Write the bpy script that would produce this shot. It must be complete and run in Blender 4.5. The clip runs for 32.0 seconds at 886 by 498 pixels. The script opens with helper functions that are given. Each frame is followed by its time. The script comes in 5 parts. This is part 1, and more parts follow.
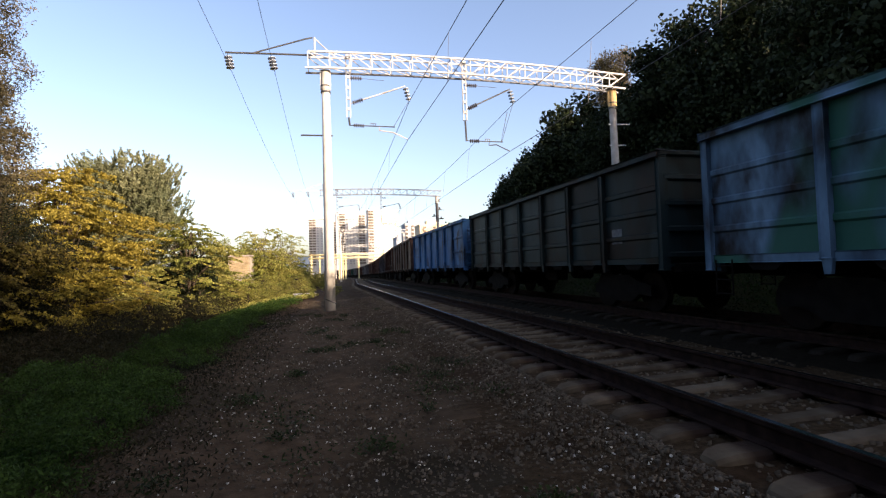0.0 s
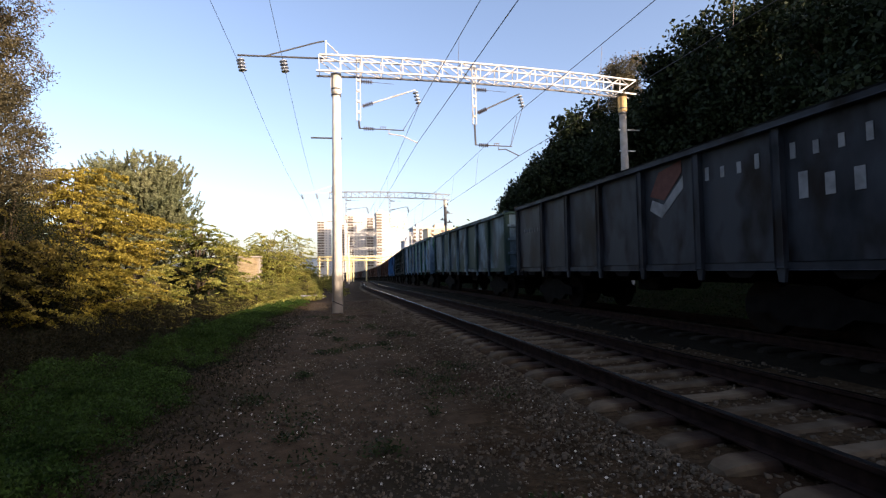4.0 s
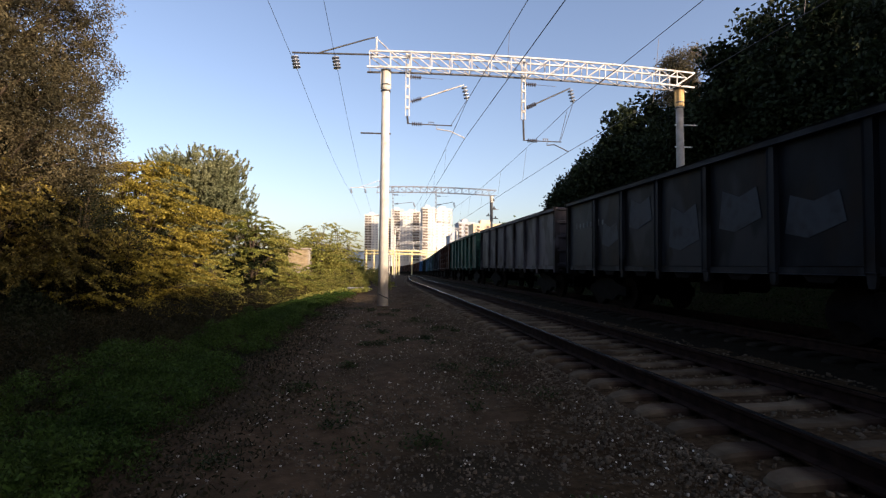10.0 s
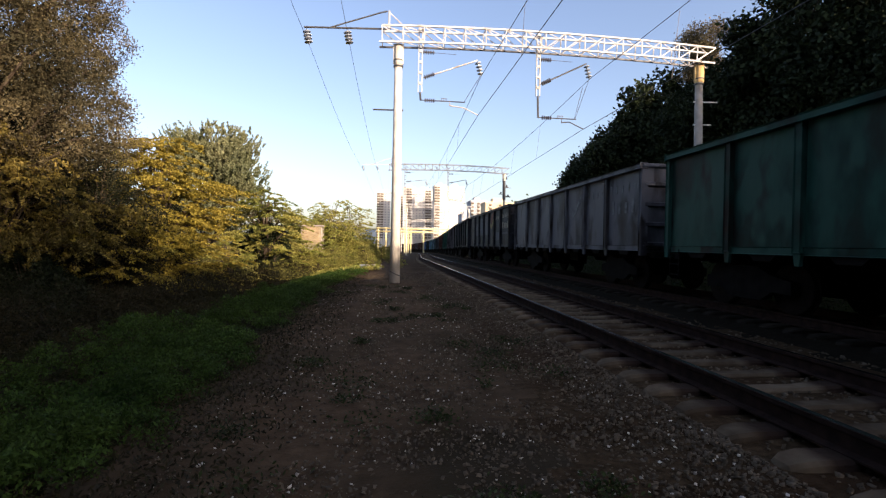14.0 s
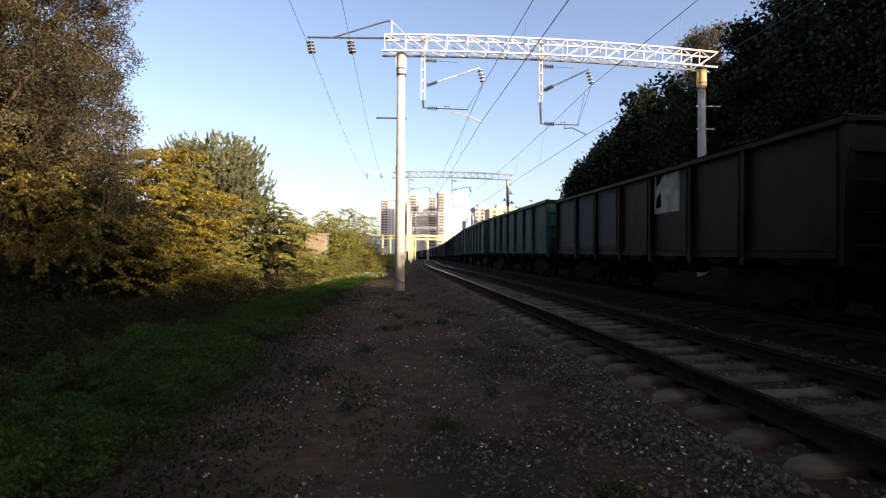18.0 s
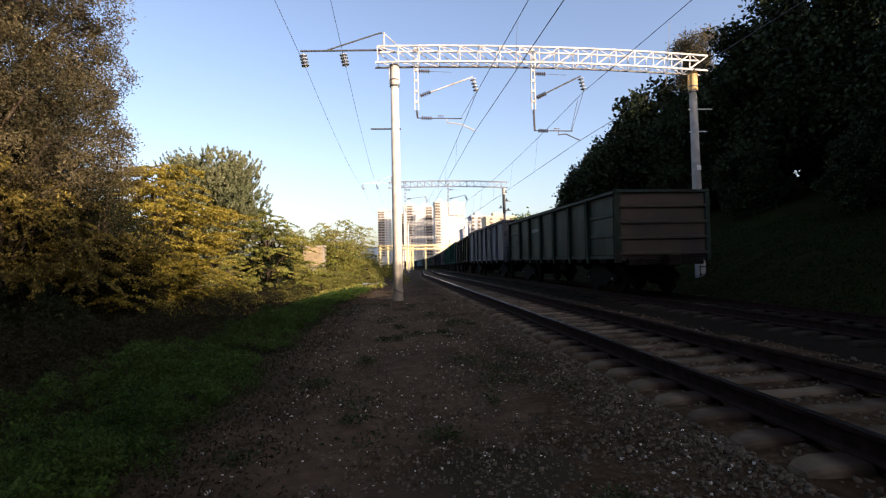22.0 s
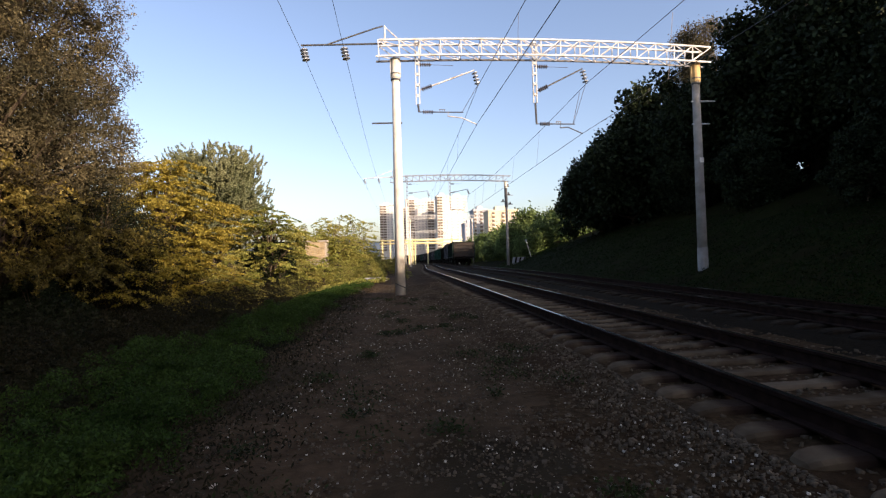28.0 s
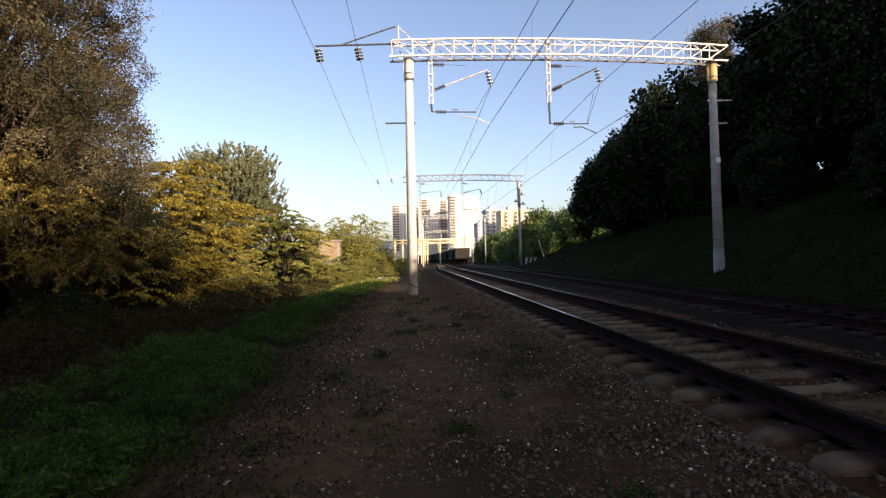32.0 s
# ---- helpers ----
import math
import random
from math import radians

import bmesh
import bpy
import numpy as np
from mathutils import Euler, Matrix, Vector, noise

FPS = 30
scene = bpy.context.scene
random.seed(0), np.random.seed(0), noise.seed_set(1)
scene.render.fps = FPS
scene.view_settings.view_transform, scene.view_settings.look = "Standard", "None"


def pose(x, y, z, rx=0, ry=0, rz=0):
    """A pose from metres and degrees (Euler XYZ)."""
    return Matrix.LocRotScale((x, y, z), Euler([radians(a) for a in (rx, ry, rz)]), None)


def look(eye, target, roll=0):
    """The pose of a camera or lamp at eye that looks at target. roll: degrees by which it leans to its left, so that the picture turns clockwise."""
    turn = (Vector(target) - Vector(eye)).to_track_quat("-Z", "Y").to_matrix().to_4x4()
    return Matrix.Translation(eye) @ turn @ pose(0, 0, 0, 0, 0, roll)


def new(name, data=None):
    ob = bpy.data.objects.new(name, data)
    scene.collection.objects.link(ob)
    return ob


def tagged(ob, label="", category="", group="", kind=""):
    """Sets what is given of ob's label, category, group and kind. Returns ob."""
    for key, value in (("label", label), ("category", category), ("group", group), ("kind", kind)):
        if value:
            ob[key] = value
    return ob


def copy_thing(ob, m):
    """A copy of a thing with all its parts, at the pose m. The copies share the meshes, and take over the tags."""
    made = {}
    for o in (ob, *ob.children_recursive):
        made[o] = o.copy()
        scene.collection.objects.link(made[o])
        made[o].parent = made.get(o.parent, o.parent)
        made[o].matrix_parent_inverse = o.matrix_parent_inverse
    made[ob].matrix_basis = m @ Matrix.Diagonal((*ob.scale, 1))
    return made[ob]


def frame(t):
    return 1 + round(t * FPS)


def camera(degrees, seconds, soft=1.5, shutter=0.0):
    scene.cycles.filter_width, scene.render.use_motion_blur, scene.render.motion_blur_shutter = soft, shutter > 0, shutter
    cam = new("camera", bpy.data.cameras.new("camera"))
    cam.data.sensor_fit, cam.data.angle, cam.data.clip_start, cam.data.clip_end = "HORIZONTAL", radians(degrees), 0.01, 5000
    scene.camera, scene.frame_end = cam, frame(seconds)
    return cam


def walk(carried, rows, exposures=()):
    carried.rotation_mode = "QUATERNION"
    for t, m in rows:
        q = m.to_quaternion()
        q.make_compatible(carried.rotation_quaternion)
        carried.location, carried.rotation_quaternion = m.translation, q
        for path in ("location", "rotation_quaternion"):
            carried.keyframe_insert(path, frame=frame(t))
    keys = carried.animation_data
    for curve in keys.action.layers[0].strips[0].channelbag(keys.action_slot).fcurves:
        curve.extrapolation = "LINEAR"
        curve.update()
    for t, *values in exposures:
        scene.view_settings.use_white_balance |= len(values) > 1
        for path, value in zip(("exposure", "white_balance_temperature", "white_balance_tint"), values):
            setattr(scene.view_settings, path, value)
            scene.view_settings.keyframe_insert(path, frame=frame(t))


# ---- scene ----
# ---- camera ----
EYE = 1.20
CAMROWS = [
    (0.0, -14.18, 2.02, 1.75),
    (0.5, -14.03, 2.60, 1.63),
    (1.0, -13.77, 2.91, 0.90),
    (1.5, -13.43, 2.82, 1.08),
    (2.0, -13.87, 3.06, 0.89),
    (2.5, -15.81, 2.96, 1.66),
    (3.0, -15.68, 3.35, 1.66),
    (3.5, -15.52, 2.89, 1.77),
    (4.0, -13.31, 2.47, 0.95),
    (4.5, -8.78, 2.44, 1.64),
    (6.5, -7.70, 1.52, 0.51),
    (7.0, -8.17, 1.16, 0.35),
    (7.5, -9.32, 1.51, 0.30),
    (8.0, -8.70, 1.38, -0.18),
    (8.5, -8.68, 1.49, -0.14),
    (9.0, -8.32, 1.81, -0.55),
    (9.5, -7.94, 2.13, -0.31),
    (10.0, -8.11, 1.97, -0.51),
    (10.5, -10.10, 1.31, -2.01),
    (11.0, -12.68, 1.12, -1.94),
    (11.5, -12.75, 1.37, -1.52),
    (12.0, -12.16, 0.43, -1.18),
    (12.5, -8.53, 0.71, -0.54),
    (13.0, -8.01, -0.81, -0.66),
    (13.5, -7.84, -1.67, -0.88),
    (14.0, -6.75, -0.59, -1.03),
    (14.5, -6.85, -0.24, -0.86),
    (16.5, -6.47, 0.76, 0.31),
    (17.0, -6.71, 0.44, -0.03),
    (17.5, -6.75, 0.32, -0.40),
    (18.0, -6.23, 0.22, -0.40),
    (18.5, -6.58, -0.22, 0.25),
    (19.0, -6.84, -0.36, 0.27),
    (19.5, -7.30, -0.14, 0.37),
    (20.0, -7.30, 0.06, 0.38),
    (20.5, -7.09, 0.13, 0.75),
    (21.0, -7.68, 0.67, 0.74),
    (21.5, -6.82, 1.30, 0.86),
    (22.0, -6.48, 1.25, 1.14),
    (22.5, -6.13, 1.23, 1.35),
    (23.0, -5.65, 1.17, 1.07),
    (23.5, -5.98, 0.76, 0.92),
    (24.0, -6.01, 0.79, 0.93),
    (24.5, -5.75, 0.81, 0.90),
    (25.0, -6.02, 0.62, 0.63),
    (25.5, -5.94, 0.38, 0.56),
    (27.5, -6.28, 0.43, 1.13),
    (28.0, -6.23, 0.58, 1.43),
    (28.5, -6.48, 0.77, 1.70),
    (29.0, -6.46, 0.68, 1.57),
    (29.5, -6.42, 0.93, 1.46),
    (30.0, -5.71, 0.76, 1.18),
    (30.5, -5.28, 0.67, 1.16),
    (31.0, -4.79, 0.64, 0.85),
    (31.5, -4.88, 0.53, 0.92),
    (32.0, -4.79, 0.60, 1.15),
]
cam = camera(84.0, 32.0, soft=1.25)
walk(cam, [(t, pose(0, 0, EYE, 90 + p, r, y)) for t, y, p, r in CAMROWS], [(0.0, 1.1, 6750, 21), (1.0, 1.03, 6750, 21), (2.0, 0.87, 6750, 21), (3.0, 1.1, 6750, 21), (4.0, 1.05, 6750, 21), (7.0, 0.86, 6750, 21), (8.0, 0.92, 6750, 21), (9.0, 0.82, 6750, 21), (10.0, 0.65, 6750, 21), (11.0, 1.04, 6750, 21), (12.0, 1.12, 6750, 21), (14.0, 0.95, 6750, 21), (19.0, 0.89, 6750, 21), (21.0, 0.91, 6750, 21), (23.0, 0.82, 6750, 21), (32.0, 0.82, 6750, 21)])

# ---- light ----
SUN_AZ, SUN_EL = 140.0, 20.0       # compass-like: degrees clockwise from +y to the sun, and its height
world = bpy.data.worlds.new("sky")
scene.world = world
world.use_nodes = True
wn = world.node_tree
sky = wn.nodes.new("ShaderNodeTexSky")
sky.sky_type = "NISHITA"
sky.sun_disc = False
sky.sun_elevation, sky.sun_rotation = radians(SUN_EL), radians(SUN_AZ)
sky.air_density, sky.dust_density, sky.ozone_density = 1.0, 2.4, 1.5
wn.nodes["Background"].inputs["Strength"].default_value = 0.15
wn.links.new(sky.outputs["Color"], wn.nodes["Background"].inputs["Color"])
sun_way = Vector((math.sin(radians(SUN_AZ)) * math.cos(radians(SUN_EL)), math.cos(radians(SUN_AZ)) * math.cos(radians(SUN_EL)), math.sin(radians(SUN_EL))))
sun = new("sun", bpy.data.lights.new("sun", "SUN"))
sun.data.energy, sun.data.angle, sun.data.color = 4.7, radians(0.53), (1.0, 0.85, 0.62)
sun.matrix_world = look(sun_way * 50, (0, 0, 0))


# ---- materials ----
def mat(name, c1, c2, scale=3.0, rough=0.8, bump=0.0, metal=0.0, c3=None, scale3=0.4, island=0.0, objrand=0.0, bscale=None, soft=(0.35, 0.65), aniso=None, spots=None):
    """Two colours mixed by noise, a third in larger patches, and a random lightness per island or per object."""
    m = bpy.data.materials.new(name)
    m.use_nodes = True
    n, l = m.node_tree.nodes, m.node_tree.links
    b = n["Principled BSDF"]
    b.inputs["Roughness"].default_value, b.inputs["Metallic"].default_value = rough, metal
    if rough > 0.75:
        b.inputs["Specular IOR Level"].default_value = 0.03   # dusty, matt
    elif not metal and rough > 0.4:
        b.inputs["Specular IOR Level"].default_value = 0.3
    geo = n.new("ShaderNodeNewGeometry")
    tc = n.new("ShaderNodeTexCoord")
    mp = n.new("ShaderNodeMapping")
    if aniso:
        mp.inputs["Scale"].default_value = aniso
    l.new(tc.outputs["Object"], mp.inputs["Vector"])
    oi = n.new("ShaderNodeObjectInfo")
    shift = n.new("ShaderNodeVectorMath")
    shift.operation = "SCALE"
    shift.inputs["Scale"].default_value = 37.0
    l.new(oi.outputs["Random"], shift.inputs[0])
    add = n.new("ShaderNodeVectorMath")
    l.new(mp.outputs["Vector"], add.inputs[0])
    l.new(shift.outputs["Vector"], add.inputs[1])
    P = add.outputs["Vector"]

    def noisy(s, detail=6.0):
        t = n.new("ShaderNodeTexNoise")
        t.inputs["Scale"].default_value, t.inputs["Detail"].default_value = s, detail
        l.new(P, t.inputs["Vector"])
        return t.outputs["Fac"]

    def ramp(fac, lo, hi):
        r = n.new("ShaderNodeMapRange")
        r.inputs["From Min"].default_value, r.inputs["From Max"].default_value = lo, hi
        l.new(fac, r.inputs["Value"])
        return r.outputs["Result"]

    def mix(fac, a, c, kind="MIX"):
        x = n.new("ShaderNodeMix")
        x.data_type, x.blend_type = "RGBA", kind
        for sock, v in (("Factor", fac), ("A", a), ("B", c)):
            s = [i for i in x.inputs if i.name == sock and (i.type == "RGBA" if sock != "Factor" else i.type == "VALUE")][0]
            if isinstance(v, bpy.types.NodeSocket):
                l.new(v, s)
            elif isinstance(v, tuple):
                s.default_value = (*v, 1)
            else:
                s.default_value = v
        return [o for o in x.outputs if o.type == "RGBA"][0]

    col = mix(ramp(noisy(scale), *soft), c1, c2)
    if c3:
        col = mix(ramp(noisy(scale3, 8.0), 0.48, 0.68), col, c3)
    if spots:
        col = mix(ramp(noisy(spots[1], 2.5), 0.49, 0.55), col, spots[0])
    for amount, source in ((island, geo.outputs["Random Per Island"]), (objrand, oi.outputs["Random"])):
        if amount:
            r = n.new("ShaderNodeMapRange")
            r.inputs["To Min"].default_value, r.inputs["To Max"].default_value = 1 - amount, 1 + amount
            l.new(source, r.inputs["Value"])
            grey = n.new("ShaderNodeCombineColor")
            for k in range(3):
                l.new(r.outputs["Result"], grey.inputs[k])
            col = mix(1.0, col, grey.outputs["Color"], "MULTIPLY")
    l.new(col, b.inputs["Base Color"])
    if bump:
        bp = n.new("ShaderNodeBump")
        bp.inputs["Strength"].default_value, bp.inputs["Distance"].default_value = bump, 0.02
        l.new(noisy(bscale or scale * 4), bp.inputs["Height"])
        l.new(bp.outputs["Normal"], b.inputs["Normal"])
        rr = n.new("ShaderNodeMapRange")
        rr.inputs["To Min"].default_value, rr.inputs["To Max"].default_value = max(0, rough - 0.12), min(1, rough + 0.1)
        l.new(noisy(scale * 2), rr.inputs["Value"])
        l.new(rr.outputs["Result"], b.inputs["Roughness"])
    return m


def leafy(name, c1, c2, spread=0.5, through_light=0.35):
    """Leaves: colour varies leaf by leaf, part of the light passes through."""
    m = mat(name, c1, c2, 0.5, 0.55, island=spread)
    n, l = m.node_tree.nodes, m.node_tree.links
    b, out = n["Principled BSDF"], n["Material Output"]
    b.inputs["Specular IOR Level"].default_value = 0.08
    tr = n.new("ShaderNodeBsdfTranslucent")
    l.new(b.inputs["Base Color"].links[0].from_socket, tr.inputs["Color"])
    mx = n.new("ShaderNodeMixShader")
    mx.inputs[0].default_value = through_light
    l.new(b.outputs[0], mx.inputs[1])
    l.new(tr.outputs[0], mx.inputs[2])
    l.new(mx.outputs[0], out.inputs["Surface"])
    return m


def stained(m):
    """Grease and rust round a sleeper's rail seats, with rail shade in the colour."""
    n, l = m.node_tree.nodes, m.node_tree.links
    b = n["Principled BSDF"]
    sep = n.new("ShaderNodeSeparateXYZ")
    l.new(n["Texture Coordinate"].outputs["Object"], sep.inputs[0])
    ab, d, f = (n.new("ShaderNodeMath") for _ in range(3))
    ab.operation = d.operation = "ABSOLUTE"
    sub = n.new("ShaderNodeMath")
    sub.operation, sub.inputs[1].default_value = "SUBTRACT", 0.80
    l.new(sep.outputs[0], ab.inputs[0])
    l.new(ab.outputs[0], sub.inputs[0])
    l.new(sub.outputs[0], d.inputs[0])
    r = n.new("ShaderNodeMapRange")
    r.inputs["From Min"].default_value, r.inputs["From Max"].default_value, r.inputs["To Min"].default_value, r.inputs["To Max"].default_value = 0.24, 0.36, 0.92, 0.0
    l.new(d.outputs[0], r.inputs["Value"])
    x = n.new("ShaderNodeMix")
    x.data_type = "RGBA"
    l.new(r.outputs[0], x.inputs["Factor"])
    l.new(b.inputs["Base Color"].links[0].from_socket, [i for i in x.inputs if i.name == "A" and i.type == "RGBA"][0])
    [i for i in x.inputs if i.name == "B" and i.type == "RGBA"][0].default_value = (0.022, 0.014, 0.011, 1)
    n.remove(f)
    l.new([o for o in x.outputs if o.type == "RGBA"][0], b.inputs["Base Color"])
    return m


M = {}
M["ground"] = mat("trackside_soil", (0.0461, 0.0296, 0.0168), (0.0813, 0.0527, 0.0306), 6.0, 0.95, 0.8, c3=(0.0311, 0.0231, 0.0138), scale3=0.5, bscale=30)
M["ballast"] = mat("ballast", (0.0274, 0.0169, 0.0086), (0.0573, 0.0380, 0.0208), 14.0, 0.95, 0.9, c3=(0.0249, 0.0127, 0.0065), scale3=0.8, bscale=40)
M["stone"] = mat("crushed_stone", (0.0610, 0.0460, 0.0306), (0.1244, 0.1004, 0.0726), 9.0, 0.9, 0.4, island=0.26)
M["pale_stone"] = mat("pale_stone", (0.3516, 0.3216, 0.2736), (0.5191, 0.4823, 0.4106), 9.0, 0.9, 0.3, island=0.4)
M["sleeper"] = stained(mat("sleeper_concrete", (0.0761, 0.0588, 0.0395), (0.1107, 0.0874, 0.0600), 5.0, 0.9, 0.5, c3=(0.0485, 0.0336, 0.0213), scale3=2.0, objrand=0.25))
M["rail"] = mat("rusty_rail", (0.018, 0.011, 0.009), (0.034, 0.020, 0.016), 8.0, 0.85, 0.3)
M["railtop"] = mat("worn_rail_head", (0.25, 0.24, 0.23), (0.36, 0.34, 0.32), 4.0, 0.2, metal=1.0)
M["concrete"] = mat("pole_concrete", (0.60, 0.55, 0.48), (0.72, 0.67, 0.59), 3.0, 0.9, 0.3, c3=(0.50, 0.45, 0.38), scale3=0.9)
# same concrete for the right poles, with their shade in the colour
M["shaded_concrete"] = mat("shaded_pole_concrete", (0.25, 0.235, 0.21), (0.34, 0.32, 0.29), 3.0, 0.9, 0.3, c3=(0.2, 0.18, 0.16), scale3=0.9)
M["white_steel"] = mat("painted_steel", (0.5740, 0.5658, 0.5494), (0.6560, 0.6478, 0.6314), 6.0, 0.5, 0.1, c3=(0.4100, 0.3444, 0.2870), scale3=2.5)
# darker grey steel, for the second portal only
M["dull_steel"] = mat("dull_grey_steel", (0.17, 0.17, 0.18), (0.25, 0.25, 0.26), 6.0, 0.6, 0.1)
M["whitewash"] = mat("worn_whitewash", (0.33, 0.325, 0.32), (0.42, 0.41, 0.40), 4.0, 0.9, 0.2, c3=(0.28, 0.26, 0.24), scale3=2.0)
# ochre puts the low sun on the right pole's top into the colour
M["ochre"] = mat("sunlit_pole_cap", (0.55, 0.36, 0.16), (0.65, 0.46, 0.22), 5.0, 0.85, 0.2)
M["dark_steel"] = mat("dark_steel", (0.06, 0.06, 0.065), (0.11, 0.105, 0.10), 6.0, 0.55, 0.2, metal=0.4)
M["wire"] = mat("copper_wire", (0.05, 0.045, 0.045), (0.08, 0.07, 0.065), 6.0, 0.5, metal=0.6)
M["porcelain"] = mat("porcelain_glaze", (0.0880, 0.0825, 0.0935), (0.1320, 0.1265, 0.1430), 6.0, 0.25)
M["glass_disc"] = mat("grey_insulator", (0.24, 0.26, 0.30), (0.34, 0.37, 0.41), 6.0, 0.2)
M["bark"] = mat("bark", (0.07, 0.05, 0.035), (0.13, 0.10, 0.075), 8.0, 0.95, 0.8)
M["grass"] = leafy("grass_blades", (0.0277, 0.0567, 0.0112), (0.0527, 0.0912, 0.0178), 0.5)
M["tuft"] = leafy("low_gravel_weeds", (0.0180, 0.0300, 0.0090), (0.0330, 0.0460, 0.0150), 0.5)
M["weeds"] = leafy("dry_weeds", (0.0182, 0.0194, 0.0091), (0.0386, 0.0307, 0.0147), 0.5)
# wide tone gaps in willow and olive_gold paint sunlit clumps and shaded pockets
M["willow"] = leafy("willow_leaves", (0.0560, 0.0500, 0.0280), (0.1750, 0.1400, 0.0740), 0.7)
M["olive_gold"] = leafy("golden_green_leaves", (0.0950, 0.0800, 0.0220), (0.3400, 0.2600, 0.0720), 0.6)
M["gold"] = leafy("yellowing_leaves", (0.2376, 0.1963, 0.0352), (0.3382, 0.2631, 0.0528), 0.45)
M["grey_green"] = leafy("grey_green_leaves", (0.1701, 0.1916, 0.1040), (0.2599, 0.2583, 0.1386), 0.35)
M["green"] = leafy("green_leaves", (0.2006, 0.2175, 0.0491), (0.3418, 0.2964, 0.0842), 0.45)
M["slope_leaf"] = leafy("slope_leaves", (0.0683, 0.1072, 0.0351), (0.1365, 0.1755, 0.0585), 0.5, 0.25)
M["brown_leaf"] = leafy("browning_leaves", (0.10, 0.075, 0.03), (0.16, 0.11, 0.04), 0.5)
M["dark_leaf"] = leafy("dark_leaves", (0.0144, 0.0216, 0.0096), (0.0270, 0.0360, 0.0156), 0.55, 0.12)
# near-black leaves: the shade inside the left crowns is in this colour
M["shade_leaf"] = leafy("shaded_crown_leaves", (0.010, 0.012, 0.006), (0.018, 0.020, 0.009), 0.5, 0.1)
M["tower_wall"] = mat("tower_render", (0.5820, 0.5597, 0.5224), (0.6268, 0.6045, 0.5672), 0.1, 0.9)
M["tower_grey"] = mat("tower_grey_wall", (0.4080, 0.4200, 0.4560), (0.5040, 0.5160, 0.5520), 0.1, 0.9)
M["tower_tan"] = mat("tan_block_wall", (0.6240, 0.4800, 0.3240), (0.7440, 0.6000, 0.4320), 0.1, 0.9)
M["window"] = mat("dull_window_glass", (0.30, 0.31, 0.33), (0.42, 0.42, 0.43), 0.3, 0.15)
M["hill"] = mat("hazy_hill_woods", (0.0750, 0.1053, 0.1350), (0.0975, 0.1215, 0.1530), 0.02, 1.0)
M["brick"] = mat("orange_brick", (0.3555, 0.2603, 0.1521), (0.4401, 0.3550, 0.2212), 4.0, 0.9, 0.3, objrand=0.2)
M["mortar"] = mat("mortar", (0.35, 0.30, 0.25), (0.42, 0.37, 0.31), 4.0, 0.95)
M["hot_yellow"] = mat("yellow_painted_steel", (0.62, 0.50, 0.24), (0.72, 0.60, 0.32), 2.0, 0.6)
M["underframe"] = mat("sooty_steel", (0.0065, 0.0057, 0.0054), (0.0126, 0.0108, 0.0097), 5.0, 0.85, 0.3)
# ballast of the far track, darker than the near track's
M["dark_ballast"] = mat("dark_ballast", (0.0070, 0.0057, 0.0038), (0.0155, 0.0120, 0.0077), 14.0, 0.9, 0.9, c3=(0.0093, 0.0064, 0.0038), scale3=0.8, bscale=40)
# loggias are plain boxes on the wall; their inner shade is this colour
M["loggia"] = mat("loggia_shade", (0.1228, 0.0994, 0.0805), (0.1890, 0.1512, 0.1228), 0.2, 0.8)
# sleepers of the far track, darker than the near track's
M["dark_sleeper"] = mat("dark_sleeper", (0.0155, 0.0127, 0.0092), (0.0282, 0.0226, 0.0169), 5.0, 0.9, 0.4, objrand=0.25)
M["rust_end"] = mat("rust_stained_end", (0.0236, 0.0167, 0.0124), (0.0378, 0.0272, 0.0204), 1.6, 0.7, 0.2, c3=(0.0126, 0.0120, 0.0124), scale3=1.2)
# slope grass: the overhanging trees' shade is in this near-black colour
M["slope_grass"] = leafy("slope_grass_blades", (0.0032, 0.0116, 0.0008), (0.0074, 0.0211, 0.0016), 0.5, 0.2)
M["wheel"] = mat("wheel_steel", (0.0090, 0.0066, 0.0054), (0.0160, 0.0120, 0.0100), 5.0, 0.85, 0.2)
M["mark_white"] = mat("white_marking", (0.2302, 0.2302, 0.2302), (0.2785, 0.2785, 0.2785), 8.0, 0.7, c3=(0.1485, 0.1485, 0.1485), scale3=3.0)
M["mark_yellow"] = mat("yellow_marking", (0.1638, 0.1229, 0.0410), (0.1911, 0.1502, 0.0546), 8.0, 0.7)
M["mark_red"] = mat("red_marking", (0.0892, 0.0229, 0.0153), (0.1148, 0.0331, 0.0229), 8.0, 0.7)
M["cladding"] = mat("pale_panel", (0.6, 0.58, 0.55), (0.7, 0.68, 0.64), 1.0, 0.8)


# ---- mesh helpers ----
def link(name, mesh, material, parent=None, label=""):
    ob = new(name, mesh)
    if material and not mesh.materials:
        mesh.materials.append(material)
    if parent:
        ob.parent = parent
    if label:
        ob["label"] = label
    return ob


def part(name, bm, material, parent=None, label="", smooth=False):
    me = bpy.data.meshes.new(name)
    bm.to_mesh(me)
    bm.free()
    if smooth:
        me.polygons.foreach_set("use_smooth", [True] * len(me.polygons))
    return link(name, me, material, parent, label)


